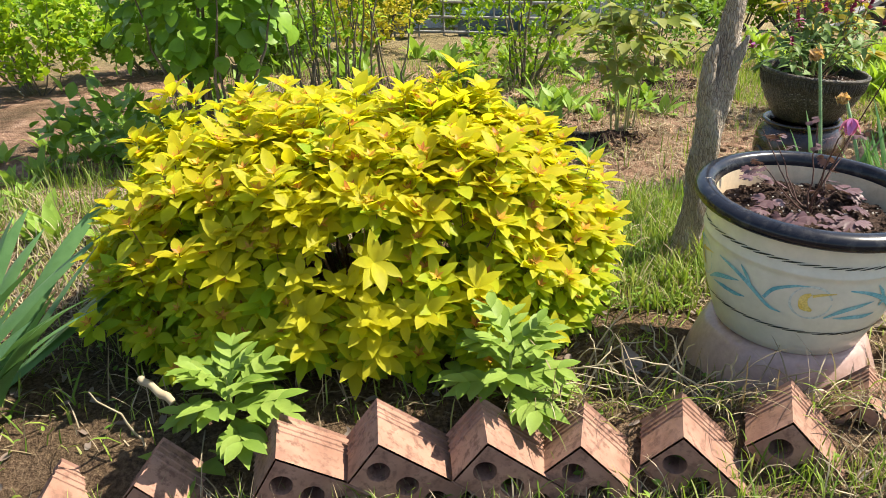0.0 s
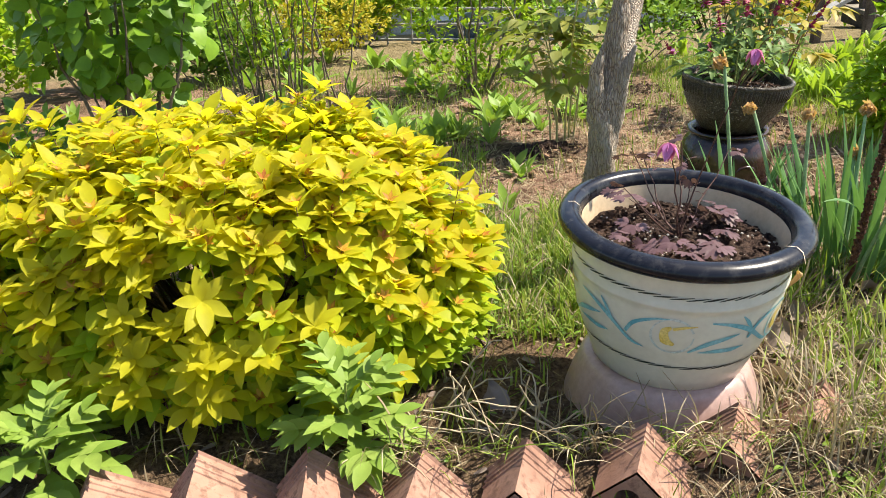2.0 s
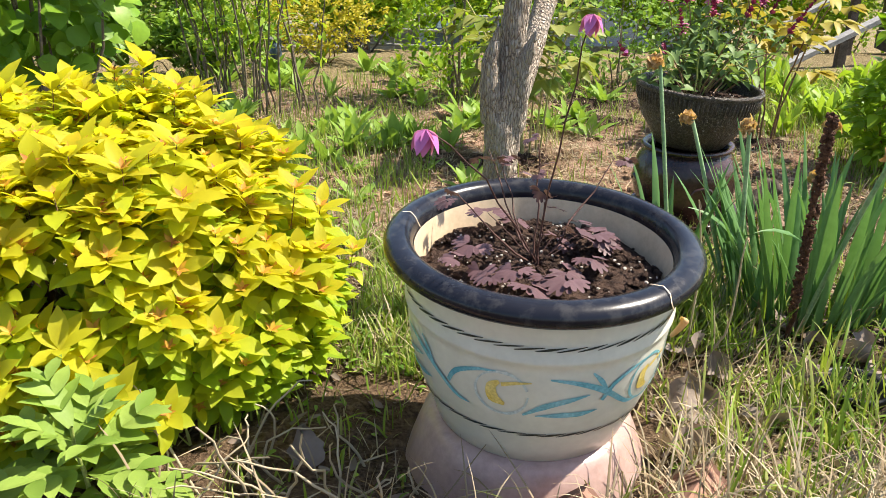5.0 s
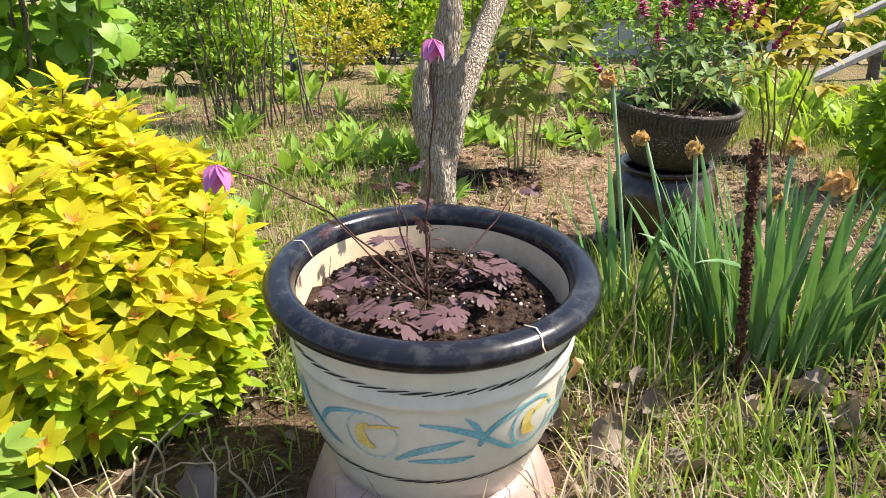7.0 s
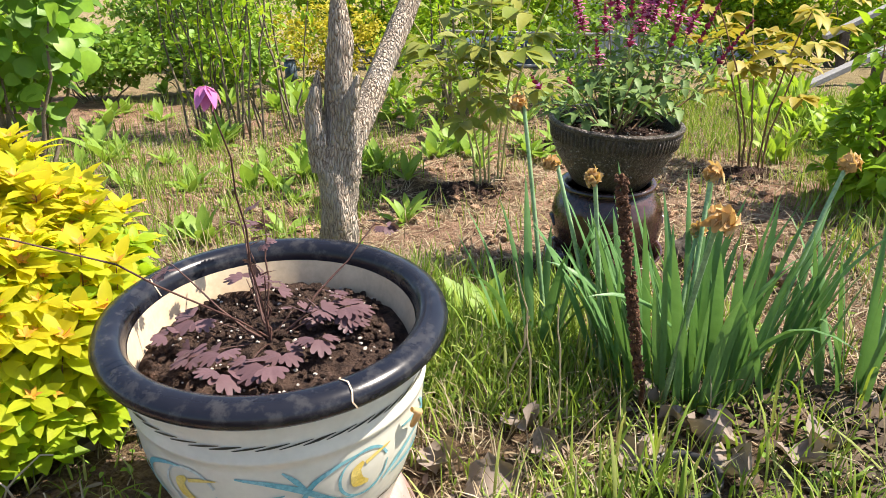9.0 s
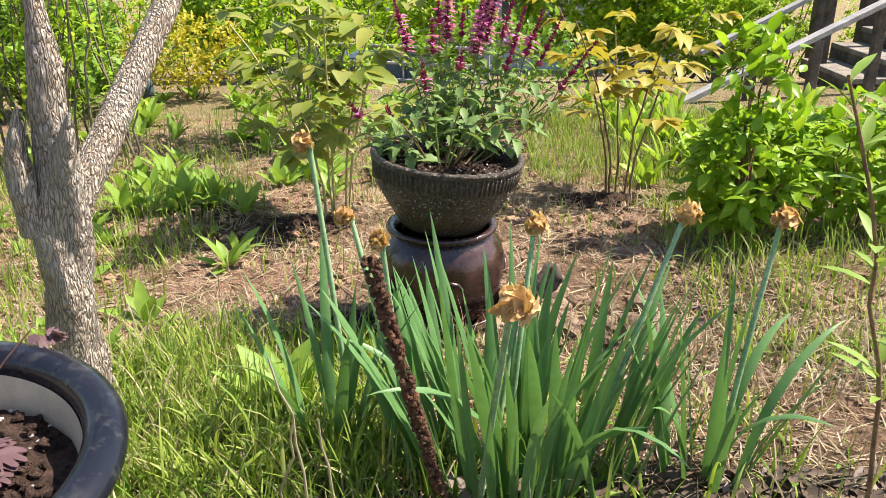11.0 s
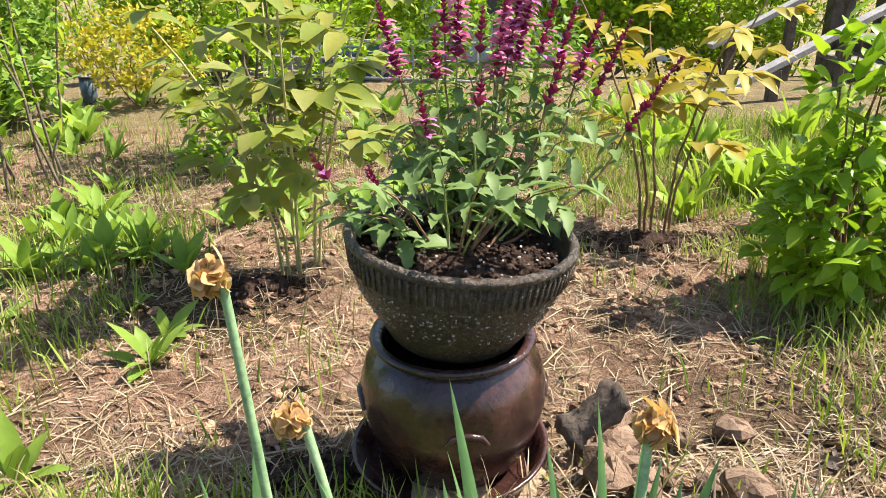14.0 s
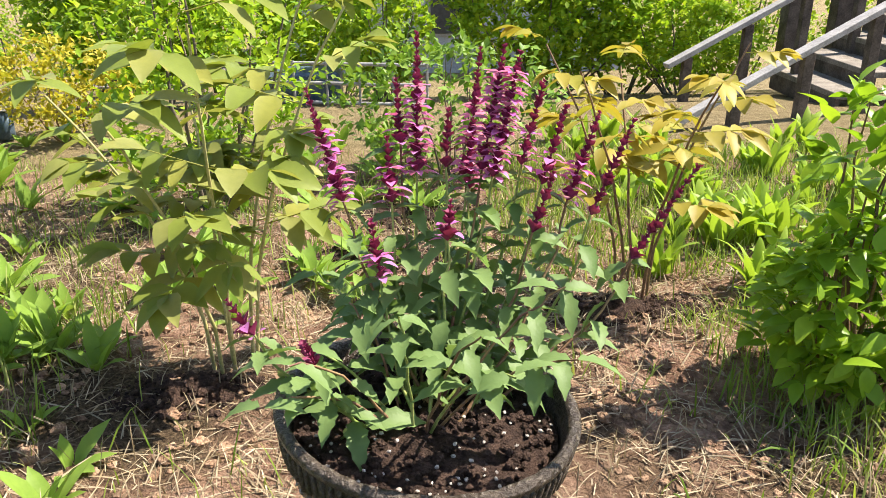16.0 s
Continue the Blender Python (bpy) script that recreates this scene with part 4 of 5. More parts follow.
for k in range(88):
    a = 2 * math.pi * k / 88
    zt, zb = 0.188 - 0.004 * rng.uniform(), 0.150 - 0.008 * rng.uniform()
    ribs.append(tube_arrays([(0.2005 * math.cos(a), 0.2005 * math.sin(a), zb - 0.004), (0.2065 * math.cos(a), 0.2065 * math.sin(a), zb + 0.004), (0.2135 * math.cos(a), 0.2135 * math.sin(a), zt), (0.211 * math.cos(a), 0.211 * math.sin(a), zt + 0.004)], [0.002, 0.0042, 0.0042, 0.002], 6))
mesh_obj("rib_band", *join_arrays(ribs), M_BROWNPOT, bowl, "band of upright ribs under the rim")
# glaze bumps, coloured pale to stand in for glints of sun
beads = []
for k in range(520):
    a, u = rng.uniform(0, 6.283), rng.uniform(0, 1)
    z = 0.05 + 0.088 * u ** 0.7
    r = float(np.interp(z, [0.045, 0.085, 0.12, 0.142], [0.150, 0.178, 0.196, 0.2025])) + 0.0005
    beads.append(stone_arrays((r * math.cos(a), r * math.sin(a), z), rng.uniform(0.0012, 0.0034), 0.8))
tagged(mesh_obj("glaze_glint_crust", *join_arrays(beads), M_GLINTBEAD, bowl), kind="stuff")
soil_disc(0.192, 0.165, bowl, 0.012)

salvia = thing("salvia", JX, JY, JZ + 0.475, "flowering salvia with magenta spikes and grey-green leaves in bowl", "plant")
SO = np.array((JX, JY, JZ + 0.475))
SPIKES = [((1.511, 3.488, 0.885), 0.22, 2), ((1.480, 3.46, 0.825), 0.10, 1), ((1.616, 3.62, 0.842), 0.24, 2), ((1.635, 3.47, 0.868), 0.20, 3), ((1.655, 3.45, 0.862), 0.20, 3), ((1.695, 3.48, 0.815), 0.14, 1),
          ((1.725, 3.46, 0.78), 0.13, 1), ((1.553, 3.44, 0.785), 0.09, 0), ((1.465, 3.42, 0.75), 0.10, 2), ((1.357, 3.42, 0.82), 0.18, 2), ((1.775, 3.46, 0.77), 0.15, 1),
          ((1.83, 3.47, 0.755), 0.17, 0), ((1.925, 3.446, 0.690), 0.19, 0), ((1.44, 3.36, 0.65), 0.09, 1), ((1.55, 3.35, 0.68), 0.06, 1), ((1.235, 3.34, 0.545), 0.07, 1), ((1.36, 3.18, 0.56), 0.04, 0), ((1.70, 3.40, 0.70), 0.10, 0), ((1.60, 3.55, 0.74), 0.12, 1)]
leafP, leafD, leafU, leafL = [], [], [], []


def flower_spike(tip, length, bloom, axis):
    axis = unit(np.array(axis, float))
    a = unit(np.cross(axis, (0.2, 0.9, 0.1)))
    b = np.cross(axis, a)
    P, D, L, W, P2, D2, L2 = [], [], [], [], [], [], []
    whorls = max(6, int(length / 0.0085))
    for i in range(whorls):
        t = i / (whorls - 1)
        c = np.array(tip) - axis * length * (1 - t)
        rad = (0.0125 * (1 - 0.7 * t) + 0.0022) * rng.uniform(0.72, 1.3)
        gap = 0.5 if (i % 3 == 1 and t < 0.5) else 1.0
        for k in range(6):
            th = k * 1.047 + i * 0.6 + rng.uniform(-0.2, 0.2)
            out = a * math.cos(th) + b * math.sin(th)
            if t < 0.6 and rng.uniform() < 0.15:
                continue
            P.append(c + axis * rng.uniform(-0.0022, 0.0022))
            D.append(out * 0.75 + axis * rng.uniform(0.7, 1.3))
            L.append(rad * rng.uniform(1.0, 1.6) * gap)
            if bloom and t < 0.25 + 0.2 * bloom and rng.uniform() < 0.3 + 0.2 * bloom:
                P2.append(c + out * rad * 0.5)
                D2.append(out + axis * rng.uniform(-0.2, 0.4))
                L2.append(rng.uniform(0.014, 0.025))
    P, D, L = np.array(P), np.array(D), np.array(L)
    up = np.repeat([axis], len(P), 0)
    spike = mesh_obj("flower_spike", *join_arrays([leaf_arrays(SMALL, P, D, up, L, L * 0.42), tube_arrays([np.array(tip) - axis * length, np.array(tip)], [0.0018, 0.001], 5)]), M_CALYX, salvia, "maroon flower spike")
    if len(P2):
        P2, D2, L2 = np.array(P2), np.array(D2), np.array(L2)
        mesh_obj("petals", *leaf_arrays(OVATE, P2, D2, np.repeat([axis], len(P2), 0), L2, L2 * 0.36), M_MAGENTA, spike, "magenta petals")


def stem_with_leaves(root, tip, n_pairs, thick=0.0026, size=0.06, sag=(0, 0, 0), start=0.25):
    c = curve_pts(root, tip, 10, sag, 0.002)
    mesh_obj("stem", *tube_arrays(c, np.linspace(thick, thick * 0.55, 10), 6), M_GREENSTEM if rng.uniform() < 0.65 else M_REDSTEM, salvia)
    for k in range(n_pairs):
        t = start + (0.97 - start) * k / max(1, n_pairs - 1)
        p = c[0] + 0
        i = min(8, int(t * 9))
        p = c[i] + (c[i + 1] - c[i]) * (t * 9 - i)
        a0 = k * 1.57 + rng.uniform(-0.4, 0.4)
        for s in (0, math.pi):
            el = rng.uniform(-0.6, 0.45)
            leafP.append(p)
            leafD.append((math.cos(a0 + s), math.sin(a0 + s), el))
            leafU.append((rng.normal(0, 0.2), rng.normal(0, 0.2), 1))
            leafL.append(size * rng.uniform(0.65, 1.15) * (1.15 - 0.4 * t))


for tip, ln, bloom in SPIKES:
    ln *= 0.88
    tip = np.array(tip) - SO
    root = np.array((tip[0] * 0.18 + rng.normal(0, 0.012), tip[1] * 0.12 + rng.normal(0, 0.012), -0.01))
    out = np.array((tip[0], tip[1], 0)) * 0.10
    base = tip - unit(tip - root + np.array((0, 0, 0.12))) * ln
    stem_with_leaves(root, base, 7, 0.003, 0.070, out + np.array((0, 0, -0.01)))
    flower_spike(tip, ln, bloom, tip - base)
for k in range(14):
    a = 6.283 * k / 14 + rng.uniform(-0.2, 0.2)
    q = rng.uniform(0.08, 0.25)
    tip = np.array((q * math.cos(a), q * math.sin(a) * 0.85, rng.uniform(0.02, 0.24) * (1.15 - q)))
    stem_with_leaves(np.array((0.03 * math.cos(a), 0.03 * math.sin(a), -0.01)), tip, 3, 0.0024, 0.072, (0, 0, 0.035), 0.5)
leafL = np.array(leafL)
lp, ld, lu = np.array(leafP), np.array(leafD), np.array(leafU)
lp = lp + unit(ld) * 0.004
order = np.argsort(lp[:, 1])
for i in order[:280]:
    mesh_obj("leaf", *leaf_arrays(SERRATE, lp[i:i + 1], ld[i:i + 1], lu[i:i + 1], leafL[i:i + 1], leafL[i:i + 1] * 0.25), M_SAGE, salvia)
i = order[280:]
tagged(mesh_obj("rear_leaves", *leaf_arrays(SERRATE, lp[i], ld[i], lu[i], leafL[i], leafL[i] * 0.25), M_SAGE, salvia), kind="stuff")

# ---- daffodils ----


def withered_flower(tip, axis, size, parent):
    axis = unit(np.array(axis, float))
    n = 44
    N = unit(rng.normal(0, 1, (n, 3)))
    T = unit(np.cross(N, rng.normal(0, 1, (n, 3)))) + axis * 0.7
    P = np.array(tip) + N * size * rng.uniform(0.25, 0.5, (n, 1)) * np.array((1, 1, 0.85)) - unit(T) * size * 0.35
    crumple = leaf_template([0.3, 0.8, 0.65, 1.0, 0.7, 0.3], 0.5, 0.55)
    D = T
    return mesh_obj("withered_flower", *leaf_arrays(crumple, P, D, N + rng.normal(0, 0.3, (n, 3)), size * rng.uniform(0.6, 0.95, n), size * rng.uniform(0.16, 0.3, n)), M_DRYFLOWER, parent, "crumpled tan withered flower")


def daffodil(name, cx, cy, n, rx, ry, label, flowers, hmin=0.34, hmax=0.56):
    th = plant(name, cx, cy, label, "flower clump")
    z0 = gz(cx, cy) - 0.005
    for k in range(n):
        a = rng.uniform(0, 6.283)
        q = math.sqrt(rng.uniform(0, 1))
        b = np.array([[q * rx * math.cos(a), q * ry * math.sin(a), -0.02]])
        out = math.atan2(b[0][1] * 1.2, b[0][0]) + rng.normal(0, 0.6)
        v, f = strap_arrays(b, np.array([out]), np.array([rng.uniform(hmin, hmax)]), np.array([rng.uniform(0.02, 0.18) + 0.20 * q]), np.array([rng.uniform(0.0, 0.55) if rng.uniform() < 0.85 else rng.uniform(0.7, 1.9)]), np.array([rng.uniform(0.017, 0.030)]), 8)
        mesh_obj("leaf", v, f, M_DAFF, th)
    for tip, base, size, lean in flowers:
        tp = np.array(tip) - (cx, cy, z0)
        bs = np.array((base[0] - cx, base[1] - cy, -0.02))
        c = curve_pts(bs, tp, 10, (0, 0, 0.02))
        fst = mesh_obj("flower_stem", *tube_arrays(c, np.linspace(0.0068, 0.0052, 10), 8), M_DAFFSTEM, th, "round green flower stem")
        fl = withered_flower(tp + np.array(lean) * 0.5 * size, c[-1] - c[-2] + np.array(lean), size, fst)
        sp = tp + np.array((0.004, 0, 0.0))
        mesh_obj("spathe", *leaf_arrays(LANCE, sp[None], (c[-1] - c[-2])[None] * 4 + np.array([[0.0, 0.0, 0.2]]), np.array([[1.0, 0.2, 0.0]]), np.array([size * 0.85]), np.array([size * 0.16])), M_DRYFLOWER, fst, "papery brown spathe")
    return th


daffodil("daffodil_clump", 1.68, 2.46, 108, 0.22, 0.13, "clump of green daffodil leaves with withered tan flowers",
         [((1.252, 2.691, 0.60), (1.33, 2.60), 0.042, (-0.6, 0, -0.3)), ((1.426, 2.42, 0.495), (1.47, 2.44), 0.036, (-0.2, 0, -0.3)), ((1.341, 2.628, 0.454), (1.47, 2.50), 0.036, (-0.8, 0, 0.2)), ((1.644, 2.154, 0.50), (1.60, 2.36), 0.05, (0.3, -0.3, 0.1)),
          ((1.711, 2.65, 0.435), (1.66, 2.52), 0.042, (0.2, 0, 0.1)), ((1.999, 2.604, 0.475), (1.80, 2.45), 0.045, (0.3, 0, 0.2)), ((1.69, 2.63, 0.30), (1.63, 2.5), 0.036, (0.2, 0, -0.3))])
daffodil("daffodil_clump", 1.28, 2.56, 12, 0.06, 0.06, "small clump of tall daffodil leaves beside the larger one", [], 0.32, 0.54)
daffodil("daffodil_clump", 2.06, 2.50, 20, 0.08, 0.07, "loose daffodil clump with arching leaves and one withered flower",
         [((2.195, 2.629, 0.46), (2.10, 2.53), 0.045, (0.4, 0, 0.1))], 0.3, 0.5)

# ---- dry seed stalk ----
stalk = plant("dry_seed_stalk", 1.56, 2.30, "upright dark brown dry seed stalk crusted with capsules", "dead plant")
sz = gz(1.56, 2.30)
c = curve_pts((0, 0, -0.02), (1.457 - 1.56, 2.045 - 2.30, 0.618 - sz), 16, (0.0, 0.0, 0.0), 0.003)
mesh_obj("stalk", *tube_arrays(c, np.linspace(0.006, 0.005, 16), 8), M_SEED, stalk)
caps = []
for k in range(420):
    t = 0.22 + 0.78 * rng.uniform()
    p = c[0] + (c[-1] - c[0]) * t
    a = rng.uniform(0, 6.28)
    rr = 0.0085
    caps.append(stone_arrays(p + np.array((rr * math.cos(a), rr * math.sin(a), 0)), rng.uniform(0.003, 0.0055), 1.0))
tagged(mesh_obj("seed_crust", *join_arrays(caps), M_SEED, stalk, smooth=False), kind="stuff")

# ---- peonies ----


def compound_leaf(p, d, size, mat, parent, name="leaf"):
    d = unit(np.array(d, float))
    side = unit(np.cross(d, (0, 0, 1)))
    items = [tube_arrays([np.array(p), np.array(p) + d * size * 0.9], [0.002, 0.001], 5)]
    P, D = [], []
    for t, s in ((0.35, 1), (0.35, -1), (0.7, 1), (0.7, -1), (0.9, 0), (0.9, 0.5), (0.9, -0.5)):
        P.append(np.array(p) + d * size * t)
        D.append(d * (1.0 if abs(s) < 1 else 0.55) + side * s * 0.9 + np.array((0, 0, rng.uniform(-0.55, 0.1))))
    n = len(P)
    items.append(leaf_arrays(OVATE, np.array(P), np.array(D), np.repeat([[0, 0, 1.0]], n, 0) + rng.normal(0, 0.25, (n, 3)), size * rng.uniform(0.5, 0.75, n), size * rng.uniform(0.14, 0.2, n)))
    return mesh_obj(name, *join_arrays(items), mat, parent)


def peony(x, y, stems, h, label, leafmat, stemmat, spread, size, lo=0.45, leaves=12):
    th = plant("peony", x, y, label, "plant")
    for k in range(stems):
        a = 6.283 * k / stems + rng.uniform(-0.4, 0.4)
        rt = np.array((0.06 * math.cos(a), 0.05 * math.sin(a), -0.02))
        tp = np.array((spread * math.cos(a), spread * math.sin(a) * 0.8, h * rng.uniform(0.8, 1.1)))
        c = curve_pts(rt, tp, 10, (-0.2 * tp[0], -0.2 * tp[1], 0), 0.004)
        stem = mesh_obj("stem", *tube_arrays(c, np.linspace(0.006, 0.003, 10), 7), stemmat, th)
        for j in range(leaves):
            i = int(2 + 7 * (lo + (1 - lo) * j / (leaves - 1)))
            p = c[min(9, i)] + (c[min(9, i)] - c[min(9, i) - 1]) * rng.uniform(-0.5, 0.3)
            aa = a + j * 2.4 + rng.uniform(-0.4, 0.4)
            compound_leaf(p, (math.cos(aa), math.sin(aa), rng.uniform(0.0, 0.55)), size * rng.uniform(0.8, 1.2), leafmat, stem)
    return th


peony(0.985, 4.37, 6, 1.0, "tall peony with tan stems and olive divided leaves", M_PEONY, M_TANSTEM, 0.37, 0.18, 0.42, 7)
peony(2.28, 4.80, 5, 0.80, "young peony with bronze-yellow leaves and dark stems", M_PEONYRED, M_REDSTEM, 0.36, 0.15, 0.55, 6)


# ---- shrubs ----
def shrub(name, x, y, label, mat, stemmat, rx, ry, h, n, L, tmpl=OVATE, z_low=0.12, stems=14, category="shrub", droop=0.0, w=0.28, whorl=5, kindname="foliage"):
    th = plant(name, x, y, label, category)
    tips, P, D, U = [], [], [], []
    for k in range(n):
        u = rng.normal(0, 1, 3)
        u = unit(u) * rng.uniform(0.35, 1.0) ** 0.5
        lump = 1 + 0.35 * noise.noise((u[0] * 2 + x, u[1] * 2 + y, u[2] * 2))
        c = np.array((u[0] * rx * lump, u[1] * ry * lump, z_low + (h - z_low) * (0.5 + 0.5 * u[2] * lump)))
        tips.append(c)
        ax = unit(np.array((u[0], u[1], 0.7 - droop)) + rng.normal(0, 0.3, 3))
        for j in range(whorl):
            r = rng.normal(0, 1, 3)
            P.append(c + rng.normal(0, L * 0.35, 3))
            D.append(ax * 0.7 + r * 0.7)
            U.append((0.35 * r[1], 0.35 * r[2], 1.0) if droop < 0.5 else (u[0] * 1.2 + 0.3 * r[0], u[1] * 1.2 - 0.4, 0.6))
    m = len(P)
    ls = L * rng.uniform(0.6, 1.15, m)
    tagged(mesh_obj(kindname, *leaf_arrays(tmpl, np.array(P), np.array(D), np.array(U), ls, ls * w), mat, th), kind="stuff")
    for k in range(stems):
        tp = tips[int(rng.integers(len(tips)))]
        rt = np.array((tp[0] * 0.2 + rng.normal(0, 0.02), tp[1] * 0.2 + rng.normal(0, 0.02), -0.02))
        mesh_obj("stem", *tube_arrays(curve_pts(rt, tp, 7, (tp[0] * 0.08, tp[1] * 0.08, 0), 0.01), np.linspace(0.007, 0.002, 7) * (1 if h < 1 else 1.8), 6), stemmat, th)
    return th


shrub("azalea", 2.62, 4.08, "compact fresh green glossy-leaved garden shrub", M_SHRUB, M_TWIG, 0.23, 0.22, 0.56, 170, 0.072, z_low=0.05, stems=22)
shrub("azalea", 2.62, 4.14, "upright glossy green shoots on thin brown stems", M_SHRUB, M_TWIG, 0.13, 0.12, 0.84, 20, 0.08, z_low=0.56, stems=7)
shrub("azalea", 3.1, 4.2, "spreading glossy green shrub beside the compact one", M_SHRUB, M_TWIG, 0.3, 0.25, 0.55, 150, 0.08, z_low=0.05, stems=12)
rb = shrub("redbud", -1.2, 3.98, "young redbud with large round hanging green leaves", M_HEART, M_CANE, 0.46, 0.32, 1.7, 300, 0.10, HEART, 0.30, 14, "tree", 0.9, 0.46, 3)
shrub("low_shrub", -1.75, 3.9, "dark green low leafy plant under the redbud", M_BROAD, M_TWIG, 0.35, 0.3, 0.3, 60, 0.10, LANCE, 0.02, 5)
canes = plant("cane_thicket", -0.66, 5.5, "thicket of thin bare grey canes with few leaves", "shrub")
CP, CD = [], []
for k in range(26):
    a, q = rng.uniform(0, 6.28), math.sqrt(rng.uniform(0, 1))
    rt = np.array((q * 0.40 * math.cos(a), q * 0.28 * math.sin(a), -0.03))
    tp = rt + np.array((rng.normal(0, 0.14), rng.normal(0, 0.1), rng.uniform(1.0, 1.7)))
    c = curve_pts(rt, tp, 9, (0, 0, 0), 0.012)
    mesh_obj("cane", *tube_arrays(c, np.linspace(0.008, 0.003, 9), 6), M_CANE, canes)
    for j in range(34):
        CP.append(c[int(rng.integers(3, 9))] + rng.normal(0, 0.03, 3))
        CD.append(rng.normal(0, 1, 3))
CP, CD = np.array(CP), np.array(CD)
tagged(mesh_obj("foliage", *leaf_arrays(LANCE, CP, CD, np.repeat([[0, 0, 1.0]], len(CP), 0) + rng.normal(0, 0.2, (len(CP), 3)), np.full(len(CP), 0.07), np.full(len(CP), 0.013)), M_HEDGE, canes), kind="stuff")
shrub("rose_bush", 0.55, 6.0, "open leafy garden shrub with dark thin stems", M_HEDGE, M_CANE, 0.55, 0.4, 1.35, 460, 0.055, SMALL, 0.05, 10, w=0.3)
shrub("rose_bush", 1.75, 6.6, "open leafy garden shrub behind the peonies", M_BROAD, M_CANE, 0.7, 0.4, 0.8, 300, 0.06, SMALL, 0.05, 12, w=0.3)
shrub("forsythia", -0.75, 7.7, "low bright yellow shrub beside the sandy path", M_FORSYTHIA, M_TWIG, 0.55, 0.4, 0.7, 420, 0.05, SMALL, 0.05, 8, w=0.3)

# ---- weeds by the edging ----


def mugwort(x, y, h, seed_n, label):
    th = plant("mugwort_weed", x, y, label, "weed")
    mesh_obj("stem", *tube_arrays(curve_pts((0, 0, -0.03), (0.0, -0.02, h * 0.8), 6, (0, 0, 0), 0.003), np.linspace(0.005, 0.003, 6), 6), M_GREENSTEM, th)
    for k in range(seed_n):
        t = k / seed_n
        a = k * 2.4 + 0.3
        p = np.array((0, -0.02 * t, h * (0.18 + 0.62 * t)))
        el = 0.0 + 0.95 * t
        d = np.array((math.cos(a) * math.cos(el), math.sin(a) * math.cos(el), math.sin(el)))
        side = unit(np.cross(d, (0, 0, 1)))
        size = 0.185 * (1 - 0.35 * t) * rng.uniform(0.85, 1.1)
        P, D, L = [p], [d], [size]
        for s in (0.3, 0.5, 0.7):
            for sg in (1, -1):
                P.append(p + d * size * s)
                D.append(d * 0.9 + side * sg * 0.75)
                L.append(size * 0.5 * (1.15 - 0.5 * s))
        P, D, L = np.array(P), np.array(D), np.array(L)
        mesh_obj("leaf", *leaf_arrays(LANCE, P, D, np.repeat([[0, 0, 1.0]], len(P), 0) + rng.normal(0, 0.1, (len(P), 3)), L, L * np.where(np.arange(len(L)) == 0, 0.17, 0.25)), M_MUG, th)
    return th


mugwort(0.14, 1.55, 0.25, 15, "leafy green mugwort weed growing behind the brick edging")
mugwort(-0.50, 1.50, 0.23, 14, "spreading green mugwort weed over the brick edging")


def broad_weed(x, y, n, size, mat, label, name="broadleaf_weed", up=0.6):
    th = plant(name, x, y, label, "weed")
    for k in range(n):
        a = k * 2.4 + rng.uniform(-0.3, 0.3)
        el = rng.uniform(up * 0.4, up * 1.4)
        d = np.array([[math.cos(a) * math.cos(el), math.sin(a) * math.cos(el), math.sin(el)]])
        L = np.array([size * rng.uniform(0.7, 1.2)])
        mesh_obj("leaf", *leaf_arrays(LANCE, np.array([[0.01 * math.cos(a), 0.01 * math.sin(a), 0.0]]), d, np.array([[0, 0, 1.0]]) - d * 0.2, L, L * rng.uniform(0.13, 0.23)), mat, th)
    return th


def strap_clump(x, y, n, size, mat, label, name):
    th = plant(name, x, y, label, "plant")
    for k in range(n):
        v, f = strap_arrays(np.array([[rng.normal(0, 0.02), rng.normal(0, 0.02), -0.01]]), np.array([rng.uniform(0, 6.283)]), np.array([size * rng.uniform(0.7, 1.2)]), np.array([rng.uniform(0.1, 0.6)]), np.array([rng.uniform(0.2, 1.5)]), np.array([rng.uniform(0.034, 0.066)]), 6)
        mesh_obj("leaf", v, f, mat, th)
    return th


for k in range(95):
    x, y = rng.uniform(-2.2, 1.6), rng.uniform(4.6, 7.6)
    if math.hypot(x - 0.985, y - 4.37) < 0.25 or math.hypot(x - JX, y - JY) < 0.4:
        continue
    broad_weed(x, y, int(rng.integers(6, 11)), rng.uniform(0.10, 0.22), M_BROAD, "green broadleaf weed tuft growing in bare earth", up=1.05)
for x, y, s in ((0.40, 4.50, 0.17), (0.32, 4.4, 0.15), (0.62, 4.9, 0.14), (-0.1, 4.1, 0.16), (0.1, 4.3, 0.15), (1.12, 2.75, 0.16), (1.18, 2.7, 0.15), (0.35, 2.95, 0.1)):
    broad_weed(x, y, 10, s, M_BROAD, "green broadleaf weed tuft growing in bare earth", up=1.15)
for k in range(62):
    x, y = (rng.uniform(2.35, 4.4), rng.uniform(4.9, 7.4)) if k > 12 else (rng.uniform(2.45, 3.1), rng.uniform(4.75, 5.6))
    strap_clump(x, y, int(rng.integers(8, 13)), rng.uniform(0.17, 0.30), M_LIMEHOSTA, "lime-green strap-leaved perennial clump in sunlight", "perennial_clump")
for k in range(34):
    x, y = rng.uniform(-2.3, -1.15), rng.uniform(2.5, 4.6)
    broad_weed(x, y, int(rng.integers(7, 11)), rng.uniform(0.09, 0.17), M_BROAD, "green broadleaf weed tuft growing in bare earth", up=1.05)
